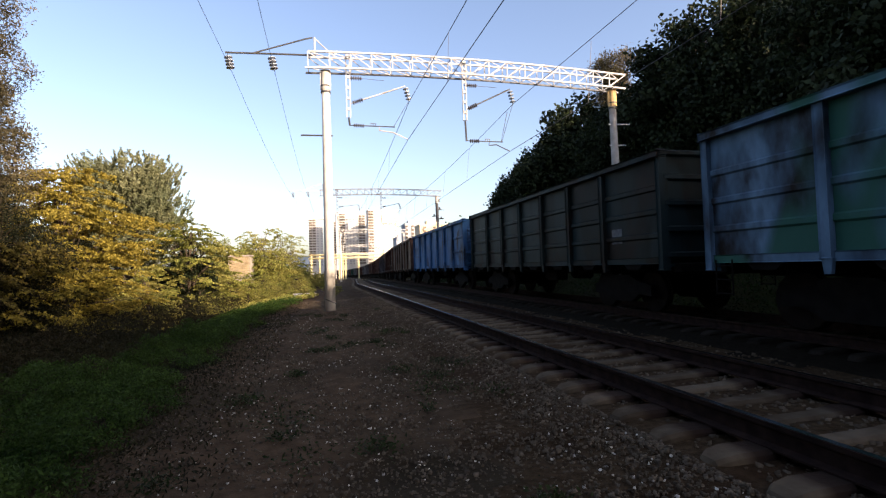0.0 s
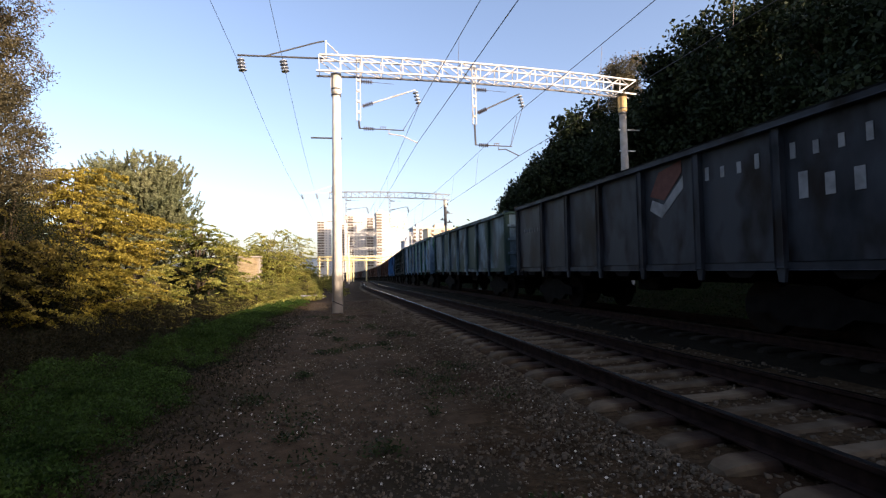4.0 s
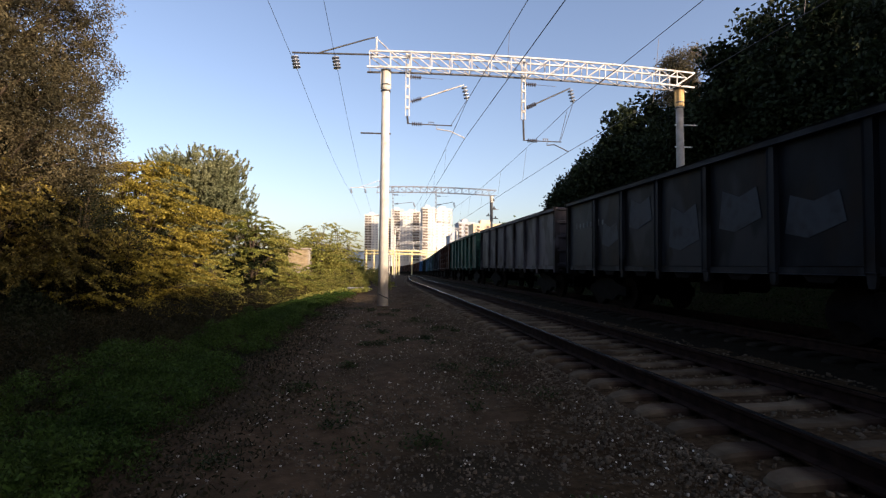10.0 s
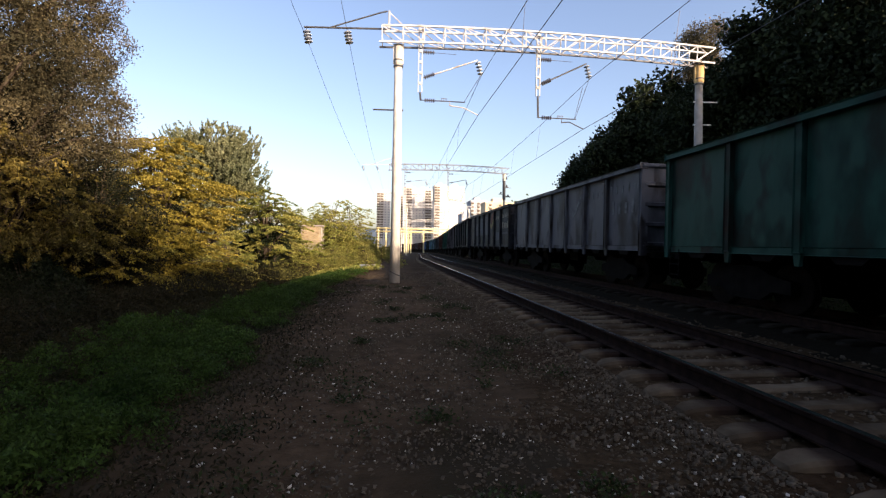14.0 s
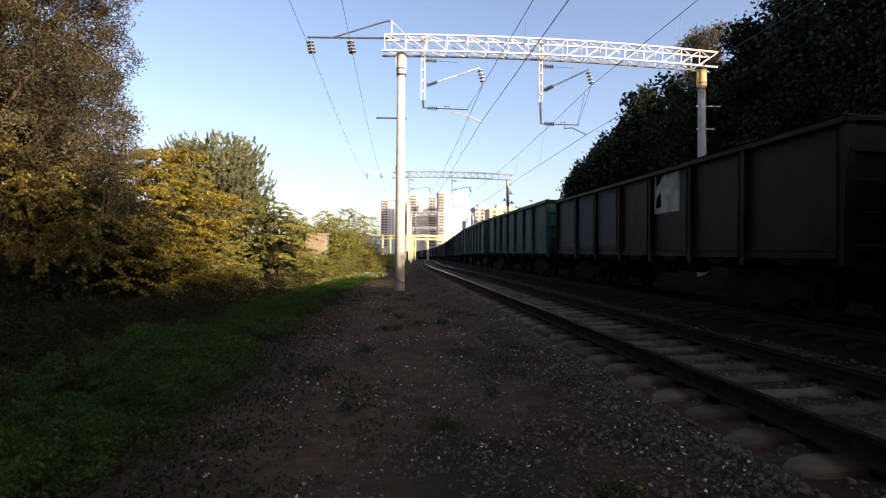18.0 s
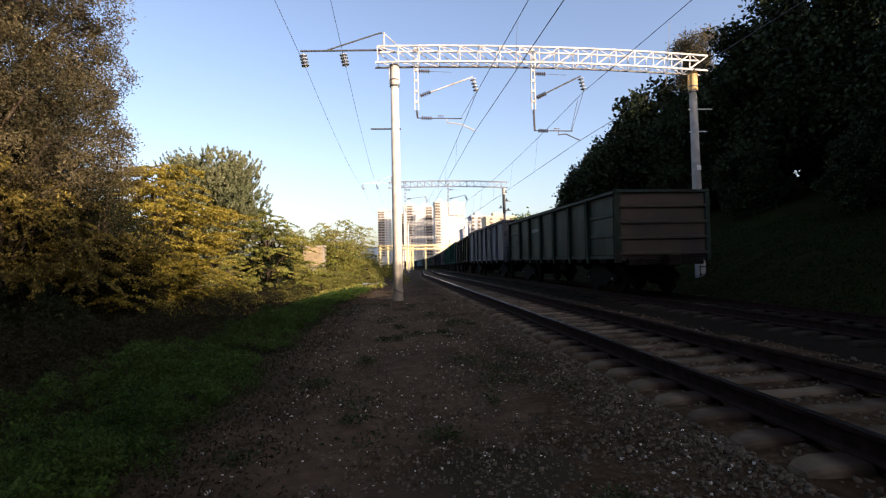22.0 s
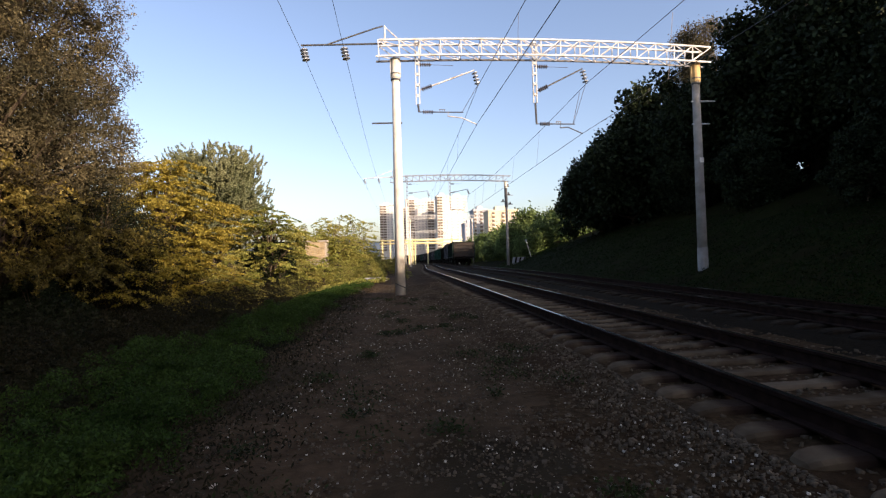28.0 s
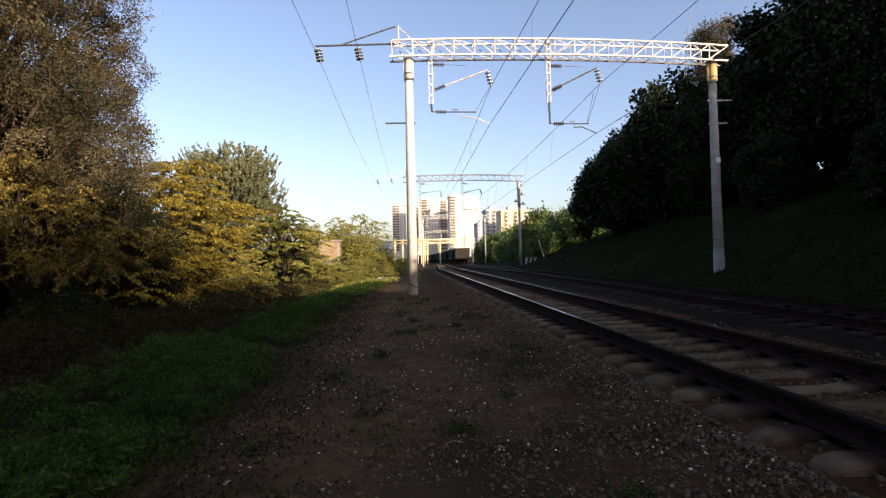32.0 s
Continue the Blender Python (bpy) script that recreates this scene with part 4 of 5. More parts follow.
def tiers(rng, h, r, n, low=0.08):
    """Flat pads of foliage, one above another, for a tree with layered branches."""
    out = []
    for k in range(n):
        f = (k + 0.5) / n
        z = h * (low + (0.97 - low) * f) + rng.uniform(-0.2, 0.2)
        q = (math.sin(math.pi * (0.22 + 0.76 * f)) ** 0.8) * rng.uniform(0.8, 1.15)
        a = k * 2.4 + rng.uniform(-0.6, 0.6)
        d, s = r * q * rng.uniform(0.35, 0.75), r * (0.22 + 0.2 * q) * rng.uniform(0.8, 1.2)
        out.append((d * math.cos(a), d * math.sin(a), z, s * 1.25, s * 1.25, s * 0.26))
    return out


def column(rng, h, r, n, low, top=0.85):
    """Blobs up a tall tree whose sides stay steep."""
    out = []
    for k in range(n):
        z = h * (low + (top - low) * (k + 0.5) / n)
        a = k * 2.4 + rng.uniform(-0.4, 0.4)
        d, s = r * rng.uniform(0.4, 0.62), r * rng.uniform(0.36, 0.5)
        out.append((d * math.cos(a), d * math.sin(a), z, s, s, s * 0.9))
    return out


def lobes(rng, h, r, n, low, top):
    """Many small lobes over a steep-sided crown, with hollows between them."""
    out = []
    for k in range(n):
        z = h * (low + (top - low) * (k + 0.5) / n)
        a, s = k * 2.4 + rng.uniform(-0.4, 0.4), r * rng.uniform(0.17, 0.30)
        d = (r * (1.22 - 0.3 * (k + 0.5) / n) - s) * rng.uniform(0.74, 1.0)
        out.append((d * math.cos(a), d * math.sin(a), z, s * 1.15, s * 1.15, s * 0.75))
    return out


def dome(rng, h, r, n):
    """Blobs close under a round top, wide down to a third of the height."""
    out = []
    for k in range(n):
        f = (k + 0.5) / n
        lift = math.sqrt(max(0.0, 1 - (1 - f * 1.0) ** 2)) if k % 2 else f
        a, s = k * 2.4 + rng.uniform(-0.3, 0.3), r * rng.uniform(0.34, 0.44)
        z = h * 0.35 + (h * 0.65 - s * 0.9) * lift
        d = (r - s) * math.sqrt(max(0.05, 1 - max(0.0, (z - h * 0.62) / (h * 0.36)) ** 2))
        out.append((d * math.cos(a), d * math.sin(a), z, s, s, s * 0.9))
    return out


R = random.Random(4)
tree("tall willow-like tree with browning drooping leaves", stand(-11.85, 14.0), 14.5, lobes(R, 14.5, 4.5, 84, 0.32, 0.98), M["willow"], 11, 9200, 42, 0.035, 0.12, "ball", 0.28, long=2.2, shell=0.62)
tree("low tree with golden-green hanging boughs", stand(-9.6, 13.4), 5.0, tiers(R, 5.4, 2.7, 26, 0.42), M["olive_gold"], 17, 620, 84, 0.042, 0.19, "weep", 0.1, long=2.2)
tree("broad tree with yellowing leaves in flat sprays", stand(-9.3, 21.0), 7.0, tiers(R, 6.8, 3.35, 46), M["gold"], 12, 1350, 84, 0.056, 0.19, "frond", 0.1)
tree("rounded grey-green tree behind a yellow one", stand(-10.8, 32.5), 10.0, dome(R, 9.6, 3.5, 26), M["grey_green"], 13, 3300, 42, 0.055, 0.15, "shoot", 0.14, long=3.2)
tree("bright green bushy tree on the verge", stand(-7.0, 30.0), 5.5, tiers(R, 5.5, 2.7, 26, 0.03), M["green"], 14, 420, 90, 0.07, 0.24, "frond", 0.12)
tree("low golden bough reaching out over dark weeds", stand(-8.0, 15.8), 3.4, tiers(R, 3.5, 1.9, 13, 0.36), M["gold"], 18, 210, 62, 0.05, 0.19, "frond", 0.05, "shrub", "verge shrubs")
shrub = tree("yellow-green shrub on the verge", stand(-7.7, 36.0), 3.3, tiers(R, 3.2, 2.0, 18, 0.02), M["green"], 15, 190, 60, 0.075, 0.2, "frond", 0.06, "shrub", "verge shrubs")
thin = tree("thin pale tree with open branches", stand(-4.9, 46.0), 6.6, blobs_of(R, 6.2, 2.7, 9, 0.3, 0.7), M["green"], 16, 260, 36, 0.08, 0.24, "frond", 0.08, group="verge trees")
for x, y, s, a in ((-7.4, 24.5, 0.75, 40), (-5.0, 40.0, 0.7, 120), (-4.2, 41.5, 0.6, 77), (-3.2, 43.5, 0.5, 12), (-6.4, 37.0, 0.8, 99), (-2.4, 46.0, 0.38, 222), (-5.3, 35.5, 0.5, 160), (-3.4, 37.0, 0.36, 300), (-2.0, 36.0, 0.22, 30), (-7.9, 42.5, 1.0, 44), (-7.6, 38.5, 0.7, 66), (-5.9, 41.6, 0.5, 21), (-4.4, 37.5, 0.45, 143), (-6.8, 40.8, 0.42, 250), (-3.4, 34.5, 0.3, 5), (-2.6, 32.6, 0.2, 80), (-9.6, 41.0, 1.15, 200), (-4.4, 47.0, 0.8, 310), (-6.0, 56.0, 0.8, 20), (-3.0, 63.0, 0.4, 75), (-11.5, 25.0, 1.2, 130), (-13.5, 19.0, 1.2, 10), (-15, 12, 1.3, 50), (-4.3, 33.0, 0.5, 250), (-3.0, 40.0, 0.35, 190), (-5.0, 30.5, 0.55, 330), (-1.8, 50.0, 0.32, 60), (-0.9, 42.0, 0.25, 60), (-6.2, 33.5, 0.9, 280), (-5.6, 44.5, 0.6, 20), (-10.5, 9.0, 0.8, 95), (-14, 6.0, 1.2, 15), (-4.6, 45.5, 1.2, 15), (-3.6, 48.0, 1.15, 130), (-2.9, 52.0, 1.1, 240), (-7.9, 46.0, 1.5, 310), (-6.4, 47.5, 1.45, 70), (-2.3, 56.0, 0.9, 20), (-1.6, 62.0, 0.8, 110), (-1.5, 37.5, 0.45, 15), (-1.2, 33.5, 0.32, 100), (-0.7, 30.0, 0.24, 200), (0.9, 31.0, 0.16, 40), (1.1, 35.0, 0.2, 140), (0.6, 41.0, 0.28, 250), (-0.3, 47.0, 0.5, 330), (0.9, 52.0, 0.4, 60), (0.4, 60.0, 0.5, 170)):
    copy_thing(shrub, Matrix.Translation(stand(x, y)) @ pose(0, 0, 0, 0, 0, a) @ Matrix.Diagonal((s, s, s, 1)))
for x, y, s, a in ((-7.6, 48.0, 0.95, 100), (-3.6, 51.0, 1.05, 210), (-6.0, 54.0, 1.0, 15), (-8.5, 58.0, 0.95, 300), (-5.5, 74.0, 0.6, 30), (-10.5, 50, 1.0, 140), (-14, 40, 1.2, 160), (-17, 30, 1.4, 260)):
    copy_thing(thin, Matrix.Translation(stand(x, y)) @ pose(0, 0, 0, 0, 0, a) @ Matrix.Diagonal((s, s, s, 1)))

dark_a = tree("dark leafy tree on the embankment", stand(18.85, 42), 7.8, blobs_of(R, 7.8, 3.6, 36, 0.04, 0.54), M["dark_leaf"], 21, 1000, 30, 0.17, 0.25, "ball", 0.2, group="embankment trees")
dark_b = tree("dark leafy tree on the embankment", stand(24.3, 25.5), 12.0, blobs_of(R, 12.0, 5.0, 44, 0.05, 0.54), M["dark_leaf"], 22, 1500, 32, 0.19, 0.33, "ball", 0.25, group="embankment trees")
dark_c = tree("unseen dark leafy tree, added to block light", stand(21, -58.0), 10.0, blobs_of(R, 10.0, 4.4, 12, 0.05), M["dark_leaf"], 23, 520, 20, 0.42, 0.6, "ball", 0.25, group="embankment trees")
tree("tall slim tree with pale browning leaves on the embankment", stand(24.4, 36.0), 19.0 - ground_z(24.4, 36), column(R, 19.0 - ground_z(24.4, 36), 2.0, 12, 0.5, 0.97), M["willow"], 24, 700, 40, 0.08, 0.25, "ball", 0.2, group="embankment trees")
# added tree, copied into the crowns so that their gaps read as shade
fine = tree("added near-black tree that puts shade inside the left crowns", stand(-13.4, 17.5), 9.0, blobs_of(R, 9.0, 3.6, 14, 0.03), M["shade_leaf"], 25, 1300, 46, 0.06, 0.3, "ball", 0.2, group="shaded trees")
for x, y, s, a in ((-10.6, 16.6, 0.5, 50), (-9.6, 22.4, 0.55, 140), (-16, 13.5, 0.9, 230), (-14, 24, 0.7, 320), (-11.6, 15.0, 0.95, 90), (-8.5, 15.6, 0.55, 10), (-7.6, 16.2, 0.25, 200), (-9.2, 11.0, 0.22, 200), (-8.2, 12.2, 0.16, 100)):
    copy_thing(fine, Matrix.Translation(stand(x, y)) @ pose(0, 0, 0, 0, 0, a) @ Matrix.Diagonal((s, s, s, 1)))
# place, height of the top above the rails, which tree
FOREST = [(19.6, 37.5, 12.2, "a"), (22.4, 38.0, 15.4, "a"), (22.3, 30.5, 13.6, "b"), (23, 17, 14, "b"), (20.2, 31, 8, "a"), (25.5, 21, 17, "b"), (20.6, 11.5, 11.8, "a"), (25, 11, 15, "b"), (19.2, 24, 7, "a"), (28, 30, 17, "b"), (18.4, 17, 6, "a"), (23, 5, 13, "a"), (17.8, 9, 6, "a"), (21.6, 9.4, 12.2, "b"), (23.0, 12.6, 13.4, "b")]
# unseen rows right and behind, heights set to shade the near ground
FOREST += [(20 + 1.2 * (k % 2), -4.0 - 4.5 * k, 11.0 if k < 3 else 15.2 if k < 4 else 17.5, "c") for k in range(12)]
FOREST += [(26, -1.0 - 6.0 * k, 13.6 if k < 2 else 14.6 if k < 3 else 18.4 if k < 4 else 19.6, "c") for k in range(8)]
# unseen c trees block light; low left a trees paint shade under the boughs
FOREST += [(12, -54, 13, "c"), (4, -56, 12, "c"), (-4, -53, 11, "c"), (-9.4, 9.5, 1.6, "a"), (-11.5, 11.5, 2.6, "a"), (-8.6, 13.0, 0.9, "a"), (-12.5, 8.5, 2.8, "a"), (-7.2, 30.8, 2.4, "a"), (20.5, 1.0, 10.4, "c"), (-10.5, -4, 13, "c"), (-13, -7, 16, "c"), (-10, -13, 15, "c"), (-13, -20, 16, "c"), (-10.5, -27, 15, "c"), (-13, -34, 16, "c"), (-11, -42, 15, "c"), (-17, -12, 17, "c")]
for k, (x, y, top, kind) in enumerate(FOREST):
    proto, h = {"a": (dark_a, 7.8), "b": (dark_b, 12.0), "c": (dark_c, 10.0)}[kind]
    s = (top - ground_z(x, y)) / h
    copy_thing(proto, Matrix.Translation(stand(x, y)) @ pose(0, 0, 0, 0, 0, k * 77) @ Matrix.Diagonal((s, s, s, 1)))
slope = tree("bushy green tree on the far slope", stand(18, 62), 5.5, blobs_of(R, 5.5, 2.8, 9, 0.05), M["slope_leaf"], 31, 320, 20, 0.25, 0.42, "ball", 0.12, group="slope bushes")
for k, (x, y, s) in enumerate(((22, 58, 0.75), (22.5, 66, 0.85), (18.5, 72, 0.7), (22, 76, 0.85), (18.5, 82, 0.7), (22, 88, 0.6), (19, 94, 0.55), (24, 98, 1.2), (20, 106, 1.0), (25, 112, 1.2), (22, 122, 1.1), (27, 130, 1.3), (24, 142, 1.2), (29, 150, 1.3), (17, 54, 0.6), (17, 60, 0.7), (17, 66, 0.75), (17.5, 71, 0.8), (17.6, 77, 0.8), (18, 84, 0.7), (18.4, 91, 0.5), (19, 98, 0.7), (19.5, 104, 1.0), (20, 112, 1.0), (21, 120, 1.1), (20.5, 52, 0.9), (15.6, 57, 0.4), (15.9, 63, 0.4), (16.3, 70, 0.45))):
    copy_thing(slope, Matrix.Translation(stand(x, y)) @ pose(0, 0, 0, 0, 0, k * 67) @ Matrix.Diagonal((s, s, s, 1)))


def plants(name, label, category, material, region, count, leaf, height, seed, long=2.0):
    """Low foliage over a strip: region(rng, n) gives places, height(x, y) the growth there."""
    rng = np.random.default_rng(seed)
    xy = region(rng, count)
    z = np.array([ground_z(x, y) + height(x, y) * rng.uniform(0, 1) ** 0.7 for x, y in xy])
    q = leaf_quads(rng, np.column_stack([xy, z]), leaf, 0.0, long)
    return tagged(quads(name, q, material), label, category, kind="stuff")


def lump(x, y, s=1.0):
    return 0.5 + 0.5 * noise.noise(Vector((x * 0.9 * s, y * 0.9 * s, 7)))


def strip(u0, u1, y0, y1, power=1.6):
    def f(rng, n):
        y = y0 + (y1 - y0) * rng.uniform(0, 1, n) ** power
        return np.column_stack([rng.uniform(u0, u1, n), y])
    return f


def mounds(count, clumps, leaves, seed):
    """Lush low growth in rounded hummocks along the verge: each hummock is a heap of small clumps, leaves thick on their tops."""
    rng = np.random.default_rng(seed)
    y = 2.2 + 25 * rng.uniform(0, 1, count) ** 1.35
    r = rng.uniform(0.3, 0.8, count)
    edge = -1.68 - 0.22 * np.sin(y * 0.95) - 0.12 * np.maximum(0, 5.0 - y) + 0.07 * np.maximum(0, y - 15)
    x = edge - r * 0.75 - 2.1 * rng.uniform(0, 1, count) ** 1.1
    h = r * rng.uniform(0.5, 1.05, count) * np.clip(0.5 + (edge - x) * 0.4, 0.45, 1.1) * np.clip(1.5 - y / 20, 0.4, 1.0)
    z = np.array([ground_z(p, q) for p, q in zip(x, y)])
    own = rng.choice(count, clumps, p=r ** 2 / (r ** 2).sum())
    d = rng.normal(size=(clumps, 3))
    d[:, 2] = np.abs(d[:, 2])
    d /= np.linalg.norm(d, axis=1)[:, None]
    c = np.column_stack([x, y, z])[own] + d * np.column_stack([r, r, h])[own] * rng.uniform(0.55, 1.0, (clumps, 1))
    size = rng.uniform(0.07, 0.17, clumps)
    pick = rng.choice(clumps, leaves, p=size ** 2 / (size ** 2).sum())
    e = rng.normal(size=(leaves, 3))
    e[:, 2] = np.abs(e[:, 2]) * 1.3 - 0.3
    e /= np.linalg.norm(e, axis=1)[:, None]
    p = c[pick] + e * size[pick][:, None] * rng.uniform(0.6, 1.1, (leaves, 1))
    return tagged(quads("verge_grass", leaf_quads(rng, p, 0.018, 0.0, 2.6), M["grass"]), "lush green weeds and grass in hummocks along the gravel", "grass", kind="stuff")


mounds(110, 2600, 260000, 41)
plants("short_grass", "short thin grass between the hummocks", "grass", M["weeds"], lambda rng, n: np.column_stack([-0.7 - 3.9 * rng.uniform(0, 1, n) ** 0.6, 1.0 + 31 * rng.uniform(0, 1, n) ** 1.6]), 115000, 0.016, lambda x, y: 0.03 + 0.15 * lump(x, y, 1.7), 45, 3.0)
plants("far_verge_grass", "sunlit grass further along the verge", "grass", M["green"], strip(-6.0, -0.3, 28, 75, 1.2), 16000, 0.07, lambda x, y: 0.06 + 0.3 * lump(x, y), 44, 2.6)
plants("tall_weeds", "dark brownish tall weeds below the trees", "weeds", M["weeds"], strip(-12.0, -3.9, 2.0, 34), 165000, 0.022, lambda x, y: (0.4 + 1.6 * lump(x, y, 0.6)) * min(1, 0.4 + (-4.1 - x) / 2), 42, 3.2)
plants("slope_grass", "embankment slope grass, darkened for tree shade", "grass", M["slope_grass"], strip(11.3, 18.5, 5, 60), 64000, 0.03, lambda x, y: 0.04 + 0.4 * max(0, lump(x, y, 0.7) - 0.3), 43, 3.2)

# ---- far buildings ----
def shared_box(name, material):
    bm = bmesh.new()
    box(bm, -0.5, 0.5, -0.5, 0.5, -0.5, 0.5)
    me = bpy.data.meshes.new(name)
    bm.to_mesh(me)
    bm.free()
    me.materials.append(material)
    return me


WINDOW, SLAB, RECESS = shared_box("window", M["window"]), shared_box("balcony", M["tower_wall"]), shared_box("loggia", M["loggia"])
FAR_K = 871.0


def tower(label, a, b, ytop, Y, wall, floors, cols, loggias, name="apartment_tower", depth=16.0, base=440):
    """A block of flats Y metres off: its walls, roof house, windows one by one, and columns of loggias with their slabs."""
    k = Y / FAR_K
    w, h, x = (b - a) * k, (451 - ytop) * k + 1, ((a + b) / 2 - 711) * k
    t = thing(name, label, "building", "distant buildings", (x, Y, 0))
    bm = bmesh.new()
    box(bm, -w / 2, w / 2, 0, depth, -5, h)
    part("wall", bm, wall, t)
    bm = bmesh.new()
    box(bm, -w / 2 - 0.3, w / 2 + 0.3, -0.3, depth + 0.3, h, h + 1.0)
    part("parapet", bm, wall, t)
    bm = bmesh.new()
    box(bm, -w / 5, w / 6, depth * 0.3, depth * 0.7, h + 1.0, h + 3.6)
    part("roof_house", bm, wall, t)
    step = h / floors
    for f in range(2, floors):
        for c in range(cols):
            x0, ww, z = -w / 2 + w * (c + 0.5) / cols, w / cols, step * (f + 0.5)
            if c in loggias:
                o = link("loggia", RECESS, None, t)
                o.matrix_basis = Matrix.Translation((x0, -0.1, z + 0.1)) @ Matrix.Diagonal((ww * 0.86, 0.4, step * 0.55, 1))
                o = link("balcony", SLAB, None, t)
                o.matrix_basis = Matrix.Translation((x0, -0.6, z - 0.36 * step)) @ Matrix.Diagonal((ww * 0.95, 1.2, step * 0.22, 1))
            else:
                o = link("window", WINDOW, None, t)
                o.matrix_basis = Matrix.Translation((x0, 0, z)) @ Matrix.Diagonal((ww * 0.4, 0.16, step * 0.45, 1))
    return t


tower("tall narrow tower with dark loggias", 696, 720, 363, 540, M["tower_wall"], 20, 4, (0, 1))
tower("tall pale tower half hidden by a pole", 722, 742, 368, 560, M["tower_wall"], 20, 3, (2,))
tower("tall pale tower with two loggia columns", 742, 763, 353, 500, M["tower_wall"], 21, 4, (1, 2))
tower("broad pale tower in full sun", 763, 798, 356, 520, M["tower_wall"], 20, 6, (3, 4))
tower("tall tower with a loggia column", 797, 818, 348, 470, M["tower_wall"], 21, 4, (0, 1))
tower("plain white sunlit tower block", 818, 851, 350, 480, M["tower_wall"], 20, 3, ())
tower("grey block beside the wooded slope", 863, 891, 374, 330, M["tower_grey"], 12, 5, (0, 2))
tower("tan block beside the wooded slope", 890, 944, 376, 300, M["tower_tan"], 11, 9, (1, 4, 7))
tower("low grey block behind the trees", 846, 868, 398, 360, M["tower_grey"], 8, 3, ())


def far_hill():
    """A wooded ridge on the skyline, its blue haze put into the colour."""
    bm = bmesh.new()
    n, rows = 130, []
    for i in range(n + 1):
        x = -900 + 1300 * i / n
        h = 30 + 26 * math.exp(-((x + 120) / 150) ** 2) + 30 * math.exp(-((x - 250) / 160) ** 2) + 9 * noise.noise(Vector((x * 0.011, 0, 0))) + 4 * noise.noise(Vector((x * 0.045, 3, 0)))
        rows.append([bm.verts.new((x, 1500, -20)), bm.verts.new((x, 1580, h * 0.75)), bm.verts.new((x, 1650, h)), bm.verts.new((x, 1800, -20))])
    for r0, r1 in zip(rows, rows[1:]):
        for k in range(3):
            bm.faces.new((r0[k], r1[k], r1[k + 1], r0[k + 1]))
    return tagged(part("backdrop", bm, M["hill"], smooth=True), "hazy blue wooded hill on the horizon", "hill", kind="structure")


far_hill()


def pipe_bridge():
    """A yellow overhead pipe rack crossing beyond the bend."""
    Y, z = 160.0, 4.9
    t = thing("pipe_bridge", "sunlit yellow overhead pipe rack on posts", "pipe rack", "", (0, Y, 0))
    for dz in (0.0, 1.0):
        bm = bmesh.new()
        tube(bm, [(-3.0, 0, z + dz), (24.0, 0, z + dz)], 0.28, 10)
        part("pipe", bm, M["hot_yellow"], t, smooth=True)
    for x in (-2.1, 0.4, 3.5, 6.4, 7.6, 8.4, 12.55, 17.4, 20.2, 23.2):
        bm = bmesh.new()
        beam(bm, (x, 0, -4), (x, 0, z + 1.4), 0.42)
        part("post", bm, M["hot_yellow"], t)
    return t


pipe_bridge()


def brick_hut():
    """A small brick trackside hut: coursed bricks on the front, a slab roof."""
    x0, x1, y, z0, z1 = -7.1, -5.4, 43.0, -1.8, 2.5
    t = thing("brick_hut", "small orange brick hut among the shrubs", "hut", "", (0, 0, 0))
    bm = bmesh.new()
    box(bm, x0, x1, y + 0.02, y + 2.2, z0, z1)
    wall = part("wall", bm, M["mortar"], t)
    bm = bmesh.new()
    box(bm, x0 - 0.12, x1 + 0.12, y - 0.12, y + 2.3, z1, z1 + 0.12, None, 0.02)
    part("roof_slab", bm, M["mortar"], t)
    bm = bmesh.new()
    box(bm, 0, 0.24, 0, 0.06, 0, 0.068)
    me = bpy.data.meshes.new("brick")
    bm.to_mesh(me)
    bm.free()
    me.materials.append(M["brick"])
    for r in range(20):
        for c in range(6):
            o = link("brick", me, None, wall)
            o.matrix_basis = pose(x0 + 0.02 + c * 0.26 - 0.13 * (r % 2) + 0.1, y - 0.035, z1 - 0.08 - r * 0.08)


brick_hut()


